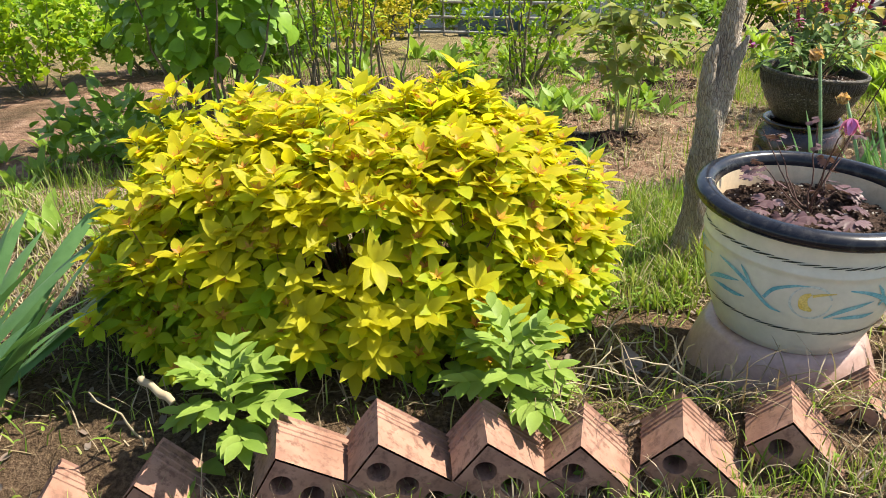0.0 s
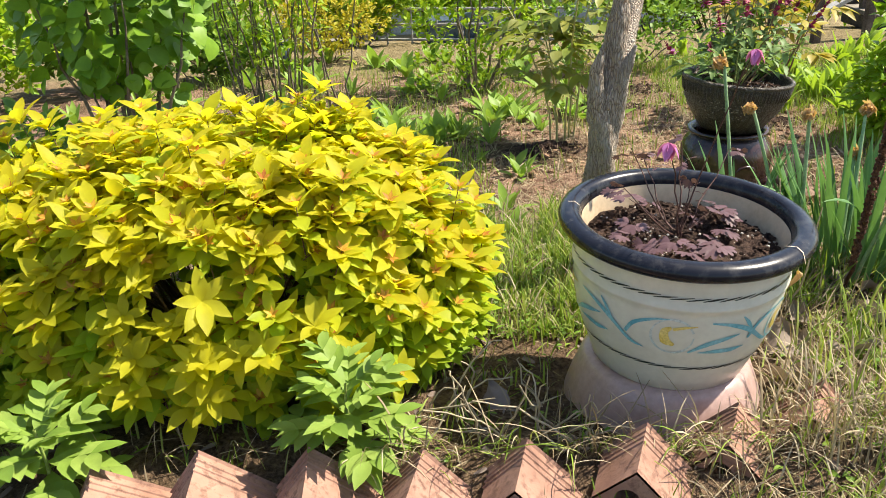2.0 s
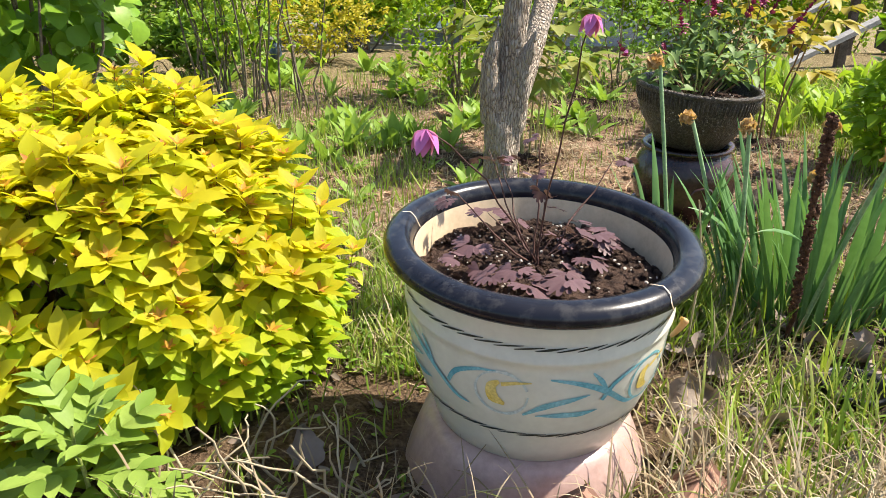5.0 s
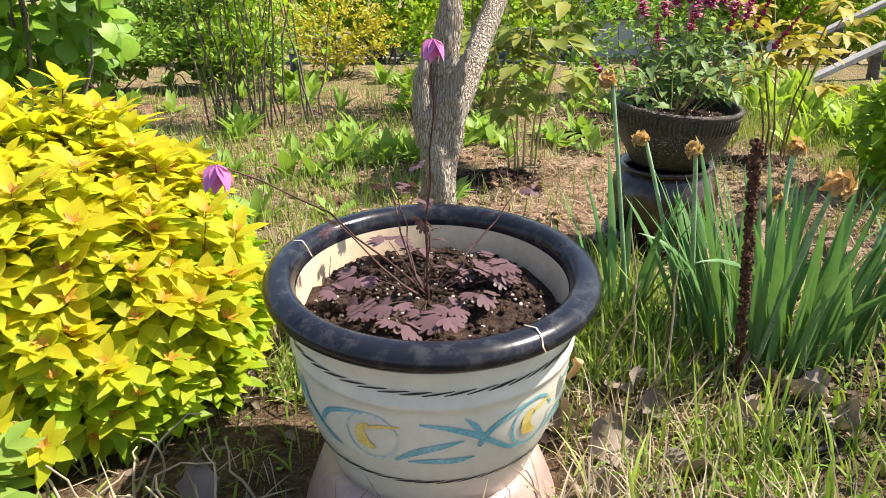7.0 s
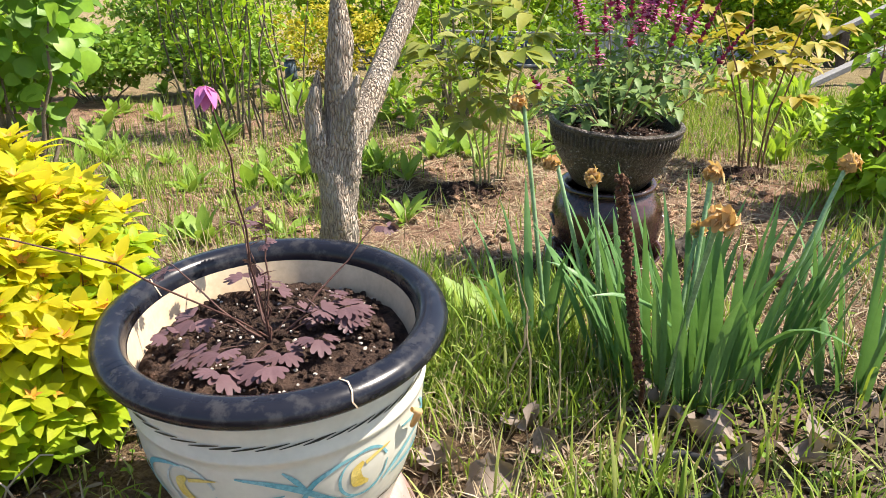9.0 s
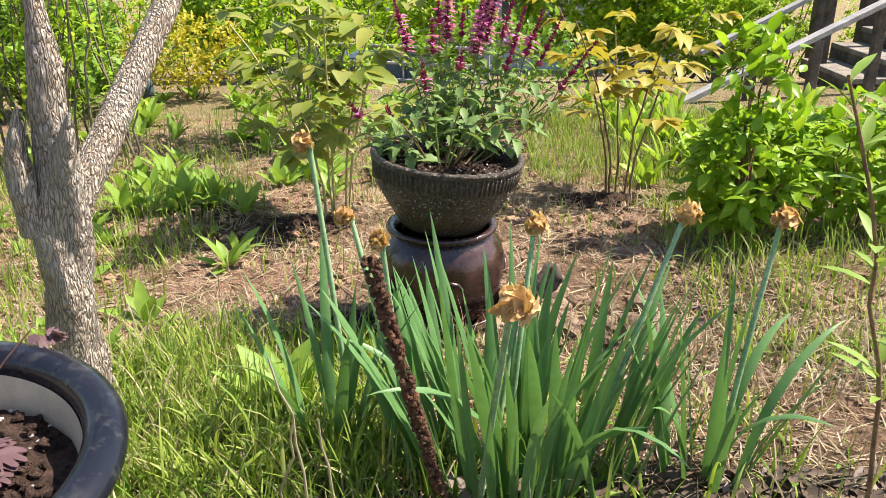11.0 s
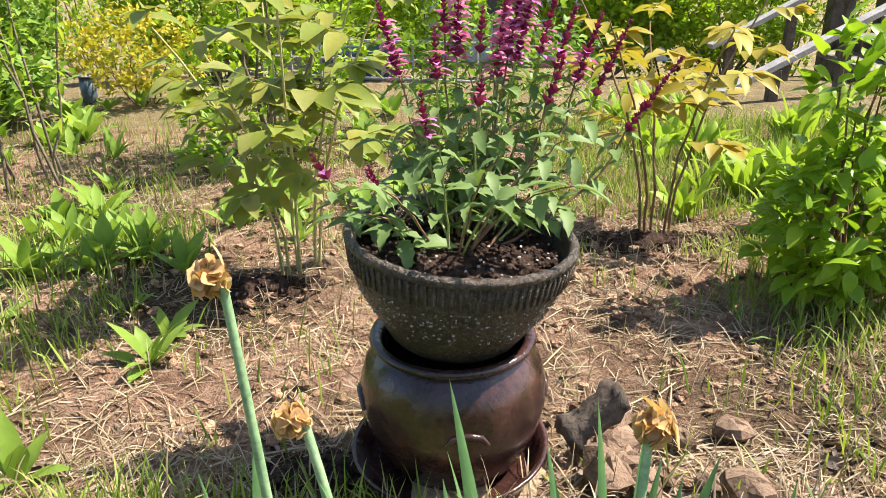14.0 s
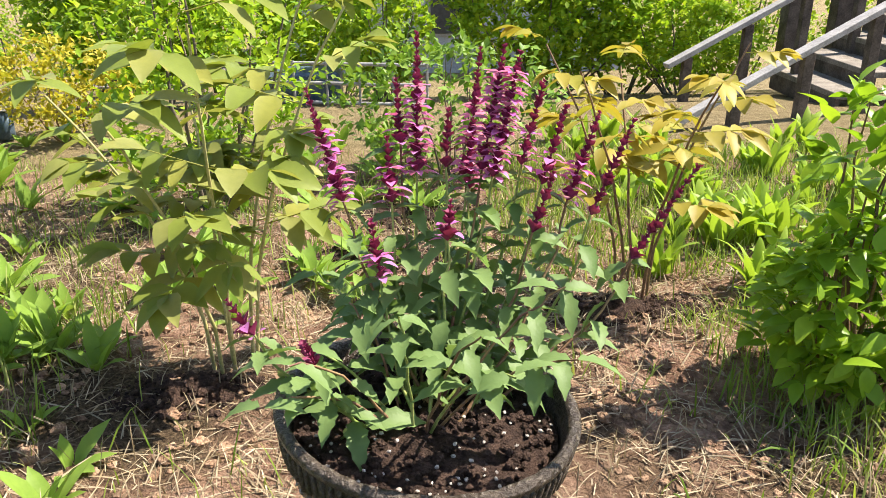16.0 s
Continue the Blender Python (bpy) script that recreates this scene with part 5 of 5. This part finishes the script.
for k in range(46):
    x, y = rng.uniform(-0.8, 0.75), rng.uniform(2.9, 5.0)
    broad_weed(x, y, int(rng.integers(5, 8)), rng.uniform(0.07, 0.16), M_BROAD, "small green weed seedling in bare earth", up=1.1)
iris = plant("iris_clump", -1.26, 1.68, "dark green iris clump with broad arching leaves", "flower clump")
for k in range(18):
    v, f = strap_arrays(np.array([[rng.normal(0, 0.08), rng.normal(0, 0.12), -0.02]]), np.array([rng.uniform(-0.5, 1.2)]), np.array([rng.uniform(0.45, 0.75)]), np.array([rng.uniform(0.35, 0.95)]), np.array([rng.uniform(0.1, 0.7)]), np.array([rng.uniform(0.046, 0.068)]), 9)
    mesh_obj("leaf", v, f, M_DAFF, iris)

broad_weed(-0.60, 1.46, 6, 0.15, M_MUG, "pale green broad-leaved weed hanging over the edging", up=0.5)
tall = plant("tall_weed", 2.20, 2.16, "thin brown-stemmed tall weed with narrow leaves", "weed")
c = curve_pts((0, 0, -0.02), (-0.17, -0.06, 0.86), 12, (0.05, 0, 0), 0.004)
mesh_obj("stem", *tube_arrays(c, np.linspace(0.0048, 0.002, 12), 7), M_TWIG, tall)
for k in range(26):
    i = int(rng.integers(5, 11))
    a, el = k * 2.4, rng.uniform(0.2, 1.0)
    L = np.array([rng.uniform(0.045, 0.085)])
    mesh_obj("leaf", *leaf_arrays(LANCE, (c[i] + (c[i + 1] - c[i]) * rng.uniform())[None], np.array([[math.cos(a) * math.cos(el), math.sin(a) * math.cos(el), math.sin(el)]]), np.array([[0, 0, 1.0]]), L, L * 0.12), M_MUG, tall)

# ---- stones, soil heaps, leaves, small pot ----
for k in range(22):
    x, y = JX + 0.28 + abs(rng.normal(0, 0.14)), JY + 0.02 + rng.normal(0, 0.09)
    r = rng.uniform(0.022, 0.056)
    tagged(mesh_obj("stone", *stone_arrays((x, y, gz(x, y) + r * (0.5 if k < 14 else 1.0)), r, 0.75), M_STONE, smooth=False), "rough tan stone in a small heap beside jar", "stone", "stones beside the jar")
bark = thing("bark_piece", JX + 0.27, JY + 0.03, gz(JX + 0.27, JY + 0.03) + 0.085, "dark curled piece of bark lying on stones", "bark", rot=(30, -18, 25))
v, f = [], []
for i in range(9):
    for k in range(7):
        a = -1.2 + 2.4 * k / 6
        rr = 0.036 * (1 + 0.7 * noise.noise((i * 0.6, k * 0.8, 0)))
        v.append((-0.05 + 0.017 * i + 0.02 * noise.noise((k * 1.3, i * 0.2, 5)), rr * math.sin(a), rr * math.cos(a) + 0.008 * i - 0.04))
        if i and k:
            b = i * 7 + k
            f.append((b, b - 1, b - 8, b - 7))
o = mesh_obj("bark_shell", v, f, M_DARKWOOD, bark)
sol = o.modifiers.new("thick", "SOLIDIFY")
sol.thickness = 0.006
for x, y, rx, ry, label in ((JX - 0.26, JY - 0.04, 0.12, 0.07, "low dark crumbly mound beside jar"), (0.88, 4.22, 0.17, 0.09, "patch of dark crumbly compost on earth"), (2.28, 4.72, 0.30, 0.12, "heap of dark compost round bronze peony"), (1.35, 5.3, 0.3, 0.15, "dark compost patch behind the brown pots"), (1.55, 5.9, 0.4, 0.2, "dark compost patch behind the brown pots")):
    heap = plant("soil_heap", x, y, label, "soil", z=gz(x, y))
    v, f = [(0, 0, 0.025)], []
    for i in range(1, 9):
        for k in range(36):
            a = 2 * math.pi * k / 36
            q = 0.8 * i / 8 * (1 + 0.75 * noise.noise((math.cos(a) * 2.6 + x, math.sin(a) * 2.6 + y, 0)))
            px, py = q * rx * math.cos(a), q * ry * math.sin(a)
            v.append((px, py, gz(x + px, y + py) - gz(x, y) + 0.028 * (1 - (i / 8) ** 2) - (0.01 if i == 8 else 0) + 0.03 * noise.noise((px * 34, py * 34, x)) * (1 - i / 9)))
    for k in range(36):
        f.append((0, 1 + k, 1 + (k + 1) % 36))
        for i in range(7):
            a, b = 1 + i * 36 + k, 1 + i * 36 + (k + 1) % 36
            f += [(a, a + 36, b + 36), (a, b + 36, b)]
    mesh_obj("mound", v, f, M_DARKSOIL, heap, smooth=False)
    cr = []
    for k in range(300):
        a, q = rng.uniform(0, 6.28), math.sqrt(rng.uniform(0, 1.7))
        px, py = q * rx * math.cos(a), q * ry * math.sin(a)
        cr.append(stone_arrays((px, py, gz(x + px, y + py) - gz(x, y) + max(0, 0.024 * (1 - q * q)) + 0.003), rng.uniform(0.004, 0.013)))
    tagged(mesh_obj("soil_crumble", *join_arrays(cr), M_DARKSOIL, heap, smooth=False), kind="stuff")

DEADS = [(1.716, 2.209), (1.134, 2.056), (1.399, 1.904), (1.581, 2.36), (1.344, 2.114), (1.62, 2.25), (1.72, 2.08), (1.30, 2.2), (1.52, 2.08), (1.85, 2.12), (1.48, 1.75), (1.25, 1.98), (1.92, 2.2), (1.68, 2.2), (0.35, 2.0), (0.45, 1.75), (1.2, 1.8), (2.1, 2.0), (1.55, 2.12)]
for x, y in DEADS:
    v, f = [], []
    L, W = rng.uniform(0.07, 0.13), rng.uniform(0.03, 0.055)
    ph = rng.uniform(0, 6.28)
    for i in range(9):
        t = i / 8
        w = W * math.sin(math.pi * min(1, 0.06 + t * 0.94)) ** 0.7
        for k in range(7):
            s = -1 + k / 3
            v.append((s * w * (1 + 0.18 * math.sin(t * 19 + s * 4 + ph)), (t - 0.5) * L, 0.6 * W * s * s * (1 + 0.5 * math.sin(t * 6 + s * 2 + ph)) + 0.014 * math.sin(t * 5 + ph)))
            if i and k:
                b = i * 7 + k
                f.append((b - 8, b - 7, b, b - 1))
    o = mesh_obj("dead_leaf", v, f, M_DEADLEAF)
    o.matrix_basis = pose(x, y, gz(x, y) + 0.022, rng.uniform(-35, 35), rng.uniform(-35, 35), rng.uniform(0, 360))
    tagged(o, "curled grey-brown dead leaf lying in the grass", "dead leaf", "dead leaves")
pot2 = thing("nursery_pot", 1.615, 2.04, gz(1.615, 2.04) - 0.06, "small black plastic nursery pot sunk in grass", "pot")
part("pot_wall", lathe_bm([(0.0, 0.0), (0.05, 0.0), (0.066, 0.085), (0.072, 0.086), (0.072, 0.097), (0.066, 0.098), (0.062, 0.09), (0.047, 0.02), (0.0, 0.02)], 40), M_PLASTIC, pot2, smooth=True)
st = tagged(mesh_obj("stick", *tube_arrays(curve_pts((-0.745, 1.60, 0.075), (-0.655, 1.545, 0.045), 8, (0, 0, 0.004), 0.003), [0.010, 0.010, 0.009, 0.009, 0.010, 0.011, 0.010, 0.009], 9), M_STRAW), "short pale broken stick lying behind edging", "stick")

# ---- far things ----
lamp = plant("path_light", -1.155, 7.7, "blue-grey cylindrical path light with pale cap", "garden light", "path lights")
part("lamp_body", lathe_bm([(0.0, 0.03), (0.05, 0.03), (0.055, 0.04), (0.055, 0.21), (0.0, 0.215)], 24), M_BLUELAMP, lamp, smooth=True)
part("lamp_cap", lathe_bm([(0.0, 0.215), (0.062, 0.216), (0.065, 0.225), (0.035, 0.25), (0.0, 0.255)], 24), M_PAINTEDRAIL, lamp, "pale cap")
part("stake", lathe_bm([(0.015, -0.06), (0.015, 0.04)], 10), M_BLUELAMP, lamp)
copy_thing(lamp, pose(-1.55, 7.0, gz(-1.55, 7.0)))

fence = plant("pipe_fence", 0.75, 9.35, "low pale metal pipe fence panels beyond the path", "fence", z=-0.56)
for h in (0.08, 0.25, 0.42):
    mesh_obj("rail", *tube_arrays([(-1.4, 0.3, h), (0, 0, h), (1.0, -0.2, h)], [0.016] * 3, 8), M_PAINTEDRAIL, fence)
for k in range(9):
    x = -1.35 + 0.29 * k
    mesh_obj("post", *tube_arrays([(x, -x * 0.214, -0.06), (x, -x * 0.214, 0.44)], [0.012, 0.012], 8), M_PAINTEDRAIL, fence)
trough = plant("metal_trough", 0.55, 9.75, "dark metal trough standing behind pipe fence", "trough")
part("trough_body", box_bm(0.8, 0.4, 0.32, (0, 0, 0.16), None, 0.03), M_BLUELAMP, trough)

bench = plant("picnic_table", -2.4, 15.6, "weathered grey wooden picnic table on the sand", "table")
for k in range(5):
    part("tabletop_board", box_bm(1.8, 0.145, 0.04, (0, -0.3 + 0.15 * k, 0.72)), M_WEATHERED, bench)
for s in (-0.75, 0.75):
    for y in (-0.62, 0.62):
        part("seat_board", box_bm(0.9, 0.24, 0.04, (s * 0.6, y, 0.42)), M_WEATHERED, bench)
    for y in (-1, 1):
        part("leg", beam_bm((s, y * 0.25, 0.70), (s, y * 0.6, 0.0), 0.09, 0.045), M_DARKWOOD, bench)
    part("crossbeam", box_bm(0.05, 1.4, 0.09, (s, 0, 0.37)), M_DARKWOOD, bench)

rail = thing("stair_handrail", 3.44, 7.6, gz(3.44, 7.6), "weathered wooden handrail climbing along outdoor steps", "handrail")
RO = Vector((3.44, 7.6, gz(3.44, 7.6)))


def rail_run(a, b, count):
    a, b = Vector(a) - RO, Vector(b) - RO
    part("top_rail", beam_bm(a, b, 0.085, 0.045), M_PAINTEDRAIL, rail)
    for k in range(count):
        p = a.lerp(b, (k + 0.35) / count)
        g = gz(p.x + RO.x, p.y + RO.y) - RO.z
        part("post", box_bm(0.075, 0.075, p.z - g, (p.x, p.y, (p.z + g) / 2 - 0.03)), M_DARKWOOD, rail)


rail_run((3.05, 7.45, -0.40), (6.4, 8.5, 1.02), 6)
rail_run((3.75, 9.05, -0.16), (7.1, 9.9, 1.36), 6)
steps = thing("timber_steps", 5.75, 9.0, -0.45, "grey timber steps between the two handrails", "steps")
for k in range(4):
    part("tread", box_bm(0.34, 1.2, 0.05, (-0.6 + 0.32 * k, 0.1 + 0.09 * k, 0.12 + 0.15 * k)), M_WEATHERED, steps)
    part("riser", box_bm(0.04, 1.2, 0.15, (-0.75 + 0.32 * k, 0.1 + 0.09 * k, 0.03 + 0.15 * k)), M_DARKWOOD, steps)
for k in range(3):
    t = thing("dark_post", 5.2 + 0.55 * k, 9.9 + 0.15 * k, -0.5, "dark weathered wooden post beside the steps", "post")
    part("post_shaft", box_bm(0.16, 0.16, 2.4, (0, 0, 1.2)), M_DARKWOOD, t)

house = thing("house", 2.6, 19.0, -2.3, "grey-sided house half hidden behind leafy hedges", "house")
part("wall", box_bm(7, 5, 3.4, (0, 2.5, 1.7), None, 0.01), M_SIDING, house)
bm = bmesh.new()
vs = [bm.verts.new(p) for p in ((-3.8, -0.4, 3.3), (3.8, -0.4, 3.3), (3.8, 5.4, 3.3), (-3.8, 5.4, 3.3), (-3.8, 2.5, 5.2), (3.8, 2.5, 5.2))]
for q in ((0, 1, 5, 4), (2, 3, 4, 5), (0, 4, 3), (1, 2, 5), (0, 3, 2, 1)):
    bm.faces.new([vs[i] for i in q])
part("roof", bm, M_ROOF, house)
for x in (-2.2, 0.0, 2.2):
    w = part("window", box_bm(0.9, 0.04, 1.2, (x, -0.03, 1.7)), M_GLASS, house)
    part("window_frame", box_bm(1.05, 0.03, 1.35, (x, -0.012, 1.7)), M_PAINTEDRAIL, w)

for x, y, rx, ry, h, n, mat in ((-0.7, 9.4, 0.9, 0.45, 1.6, 1300, M_HEDGE), (0.3, 10.4, 0.8, 0.4, 1.7, 900, M_HEDGE), (-2.6, 8.8, 0.8, 0.45, 0.9, 700, M_BROAD), (-2.4, 6.6, 0.5, 0.35, 0.6, 350, M_BROAD), (-1.5, 6.9, 0.5, 0.3, 0.5, 350, M_BROAD), (2.95, 10.2, 1.1, 0.5, 1.9, 1700, M_HEDGE), (3.9, 10.9, 1.4, 0.6, 2.3, 1700, M_HEDGE), (-3.2, 12.5, 1.6, 0.8, 2.2, 800, M_HEDGE), (-5.2, 11.8, 1.6, 0.9, 2.0, 700, M_BROAD),
                                 (5.6, 12.0, 1.6, 0.9, 2.6, 900, M_HEDGE), (7.6, 11.0, 1.6, 1.0, 2.6, 700, M_HEDGE), (0.6, 14.5, 1.2, 0.8, 2.6, 1000, M_HEDGE), (-5.0, 17.5, 2.5, 1.0, 3.4, 1000, M_HEDGE), (-2.4, 16.0, 2.2, 1.0, 2.6, 700, M_BROAD), (-3.1, 6.0, 0.6, 0.4, 0.9, 380, M_HEDGE), (4.2, 9.95, 0.8, 0.35, 1.0, 500, M_HEDGE), (-4.2, 7.2, 0.9, 0.5, 0.9, 400, M_BROAD), (1.35, 9.75, 0.5, 0.3, 1.25, 420, M_HEDGE)):
    shrub("hedge_bush", x, y, "bright spring-green leafy bush beyond the garden bed", mat, M_CANE, rx, ry, h, n, 0.075, SMALL, 0.1, 10, "bush", w=0.34, whorl=6)

# ---- ground cover ----
def in_things(x, y):
    return (math.hypot(x - FX, y - FY) < 0.27 or (BX - 0.25 < x < BX + 0.25 and BY - 0.2 < y < BY + 0.2) or math.hypot(x - JX, y - JY) < 0.17 or (1.345 < y < 1.46 and -1.0 < x < 0.85))


def scatter(n, x0, x1, y0, y1, dens):
    out = []
    while len(out) < n:
        x, y = rng.uniform(x0, x1), rng.uniform(y0, y1)
        if rng.uniform() < dens(x, y) and not in_things(x, y):
            out.append((x, y, gz(x, y) - 0.004))
    return np.array(out)


def clump(x, y, s=2.2):
    return 0.5 + 0.5 * noise.noise((x * s, y * s, 9.0))


def green_density(x, y):
    c = clump(x, y, 3.0)
    d = 0.12
    if y < 3.0:
        d = 0.6 * c ** 2
        if 1.0 < x < 2.6 and y > 1.5:
            d = (0.06 + 0.94 * c ** 2.6) * (0.16 if x > 1.95 else 1.0)
        if 0.35 < x < 0.75 and 2.1 < y < 3.0:
            d = 1.0
        if x < 0.45 and y < 2.9:
            d = 0.25 * c
        if x < 0.8 and y < 1.85:
            d = 0.10 * c
        if 0.75 < x < 1.42 and 2.25 < y:
            d = 0.35 + 0.65 * c
    elif y < 5.0:
        d = 0.25 * c ** 3 + (0.7 * c if x < 0.55 else 0) + (0.3 if x > 2.3 and y < 4.6 else 0)
    else:
        d = 0.5 * c ** 2 + (0.5 if x > 1.9 else 0)
    return min(1, d)


def grass(name, n, box, dens, mat, hmin, hmax, wmin, wmax, lean, bend, label, segs=3):
    p = scatter(n, *box, dens)
    m = len(p)
    v, f = strap_arrays(p, rng.uniform(0, 6.283, m), rng.uniform(hmin, hmax, m), np.abs(rng.normal(0, lean, m)), rng.uniform(0, bend, m), rng.uniform(wmin, wmax, m), segs)
    return tagged(mesh_obj(name, v, f, mat), label, "grass", kind="stuff")


grass("lawn_grass", 17000, (-2.2, 3.2, 1.2, 3.1), green_density, M_GRASS, 0.025, 0.105, 0.003, 0.0075, 0.55, 1.6, "short fresh green grass growing in tufts")
grass("tall_grass", 520, (1.0, 2.7, 1.5, 2.7), green_density, M_GRASS, 0.10, 0.24, 0.004, 0.009, 0.35, 1.4, "taller green grass blades round the daffodils", 5)
grass("bed_grass", 19000, (-2.0, 4.2, 3.0, 7.0), green_density, M_GRASS, 0.04, 0.15, 0.003, 0.007, 0.4, 1.2, "scattered green grass across the bare bed")
grass("meadow_tufts", 2600, (0.7, 1.45, 2.2, 3.12), lambda x, y: clump(x, y, 5) ** 1.3, M_GRASS, 0.07, 0.17, 0.003, 0.006, 0.5, 1.5, "taller fresh green grass in front of the jar", 4)
grass("bed_tufts", 420, (2.4, 3.1, 3.6, 4.6), lambda x, y: clump(x, y, 5) ** 3, M_GRASS, 0.07, 0.20, 0.003, 0.006, 0.5, 1.5, "fresh green grass tufts at the azalea foot", 4)
grass("straw_stubble", 9000, (-2.0, 3.2, 1.15, 3.2), lambda x, y: (0.25 + clump(x, y, 4) ** 1.5) * (0.09 if x < 0.75 and y < 2.1 else 0.22 if x > 1.6 and y < 2.45 else 0.85), M_STRAW, 0.04, 0.17, 0.002, 0.0045, 0.9, 1.5, "dry straw-coloured dead grass", 4)
grass("straw_tufts", 620, (0.2, 1.6, 1.40, 1.72), lambda x, y: clump(x, y, 6) * (0.06 if x < 0.62 else 0.12 if x < 1.08 else 0.8), M_STRAW, 0.08, 0.24, 0.0025, 0.005, 0.7, 1.9, "dry grass tufts beside the painted planter", 6)

grass("bed_stubble", 6500, (-1.6, 3.4, 3.1, 6.0), lambda x, y: clump(x + 1, y + 4, 3) ** 2.5, M_STRAW, 0.03, 0.12, 0.002, 0.004, 1.0, 1.4, "low dry grass remains on the tilled bed", 4)
for x, y, tx, ty, h in ((1.30, 2.26, 1.27, 2.2, 0.42), (1.34, 2.2, 1.36, 2.12, 0.36), (1.22, 2.3, 1.30, 2.2, 0.3), (0.42, 1.56, 0.36, 1.5, 0.22), (0.45, 1.58, 0.52, 1.52, 0.2), (0.56, 1.6, 0.5, 1.52, 0.2), (-0.72, 1.5, -0.8, 1.46, 0.18)):
    g = gz(x, y)
    tagged(mesh_obj("dry_stalk", *tube_arrays(curve_pts((x, y, g - 0.01), (tx, ty, g + h), 8, (0.01, 0, 0), 0.004), np.linspace(0.0032, 0.0016, 8), 6), M_STRAW), "single thin straw-coloured dead stalk in grass", "dead stalk", "dead stalks")
for k in range(26):
    x, y = rng.uniform(0.22, 0.72), rng.uniform(1.52, 1.75)
    g = gz(x, y)
    tip = (x + rng.normal(0, 0.10), y + rng.normal(-0.02, 0.06), g + rng.uniform(0.05, 0.20))
    tagged(mesh_obj("dry_stalk", *tube_arrays(curve_pts((x, y, g - 0.01), tip, 8, (rng.normal(0, 0.02), 0, rng.uniform(0.0, 0.05)), 0.003), np.linspace(0.0030, 0.0014, 8), 6), M_STRAW), "single thin straw-coloured dead stalk in grass", "dead stalk", "dead stalks")
for nm, cnt, mt, lab in (("draped_straw", 130, M_STRAW, "dry grass draped forward over the edging bricks"), ("draped_grass", 90, M_GRASS, "green grass leaning over the edging bricks")):
    bx = rng.uniform(0.12, 1.15, cnt)
    by = rng.uniform(1.475, 1.53, cnt)
    v, f = strap_arrays(ground_points(bx, by), rng.uniform(-2.9, -0.2, cnt), rng.uniform(0.10, 0.24, cnt), rng.uniform(0.2, 0.8, cnt), rng.uniform(0.6, 1.9, cnt), rng.uniform(0.002, 0.0042, cnt), 6)
    tagged(mesh_obj(nm, v, f, mt), lab, "grass", kind="stuff")
grass("edge_straw", 500, (-1.1, 1.3, 1.24, 1.345), lambda x, y: clump(x, y, 5), M_STRAW, 0.04, 0.14, 0.002, 0.004, 0.8, 1.8, "dry grass along the foot of the edging", 5)
grass("edge_grass", 900, (-1.2, 1.3, 1.22, 1.345), lambda x, y: clump(x + 2, y, 5) ** 2, M_GRASS, 0.03, 0.11, 0.002, 0.0045, 0.5, 1.5, "green grass along the foot of the edging", 4)


def litter(name, n, box, dens, mat, lmin, lmax, w, label):
    p = scatter(n, *box, dens)
    m = len(p)
    a = rng.uniform(0, 6.283, m)
    d = np.stack([np.cos(a), np.sin(a), rng.normal(0, 0.16, m)], 1)
    L = rng.uniform(lmin, lmax, m)
    flat = leaf_template([0.8, 1.0, 0.9, 0.3], 0.3, 0.08)
    v, f = leaf_arrays(flat, p + np.array((0, 0, 0.008)), d, np.repeat([[0, 0, 1.0]], m, 0) + rng.normal(0, 0.4, (m, 3)), L, np.full(m, w) * rng.uniform(0.5, 1.3, m))
    return tagged(mesh_obj(name, v, f, mat), label, "litter", kind="stuff")


litter("straw_litter", 13000, (-2.0, 3.4, 1.2, 3.4), lambda x, y: (0.3 + 0.7 * clump(x, y, 3)) * (0.13 if x < 0.75 and y < 2.1 else 0.22 if x > 1.6 and y < 2.45 else 0.9), M_STRAW, 0.03, 0.12, 0.0016, "dry straw lying over the earth")
litter("bed_straw", 26000, (-1.5, 3.8, 2.9, 6.5), lambda x, y: 0.12 + clump(x + 3, y, 2.5) ** 2, M_STRAW, 0.03, 0.13, 0.0018, "dry straw strewn across the tilled bed")
litter("leaf_litter", 1500, (-2.0, 3.2, 1.2, 3.4), lambda x, y: 0.3 + 0.7 * clump(x, y, 3), M_DEADLEAF, 0.02, 0.05, 0.008, "small brown dead leaves in the grass")
litter("brown_leaf_litter", 3200, (1.6, 3.0, 1.5, 2.5), lambda x, y: (0.15 + 0.85 * clump(x, y, 4)) * (1.0 if x > 1.95 else 0.3), M_DARKLEAF, 0.025, 0.07, 0.013, "dark brown dead leaves and twigs on the ground")
cl = []
for k in range(6500):
    x, y = rng.uniform(-0.8, 3.2), rng.uniform(2.6, 5.6)
    if clump(x, y, 3.5) < 0.42 or in_things(x, y):
        continue
    r = 0.004 + 0.017 * rng.uniform() ** 3
    cl.append(stone_arrays((x, y, gz(x, y) + r * 0.3), r))
tagged(mesh_obj("earth_clods", *join_arrays(cl), M_CLOD, smooth=False), "crumbly brown clods on the tilled bed", "soil", kind="stuff")
p = scatter(2600, -2.0, 3.4, 1.2, 3.1, lambda x, y: green_density(x, y) * 0.7)
m = len(p)
a = rng.uniform(0, 6.283, m)
v, f = leaf_arrays(OVATE, p + np.stack([np.zeros(m), np.zeros(m), rng.uniform(0.005, 0.04, m)], 1), np.stack([np.cos(a), np.sin(a), rng.uniform(0, 0.6, m)], 1), np.repeat([[0, 0, 1.0]], m, 0) + rng.normal(0, 0.3, (m, 3)), rng.uniform(0.012, 0.03, m), rng.uniform(0.004, 0.009, m))
tagged(mesh_obj("small_weeds", v, f, M_BROAD), "tiny green weed leaves among the grass", "weed", kind="stuff")
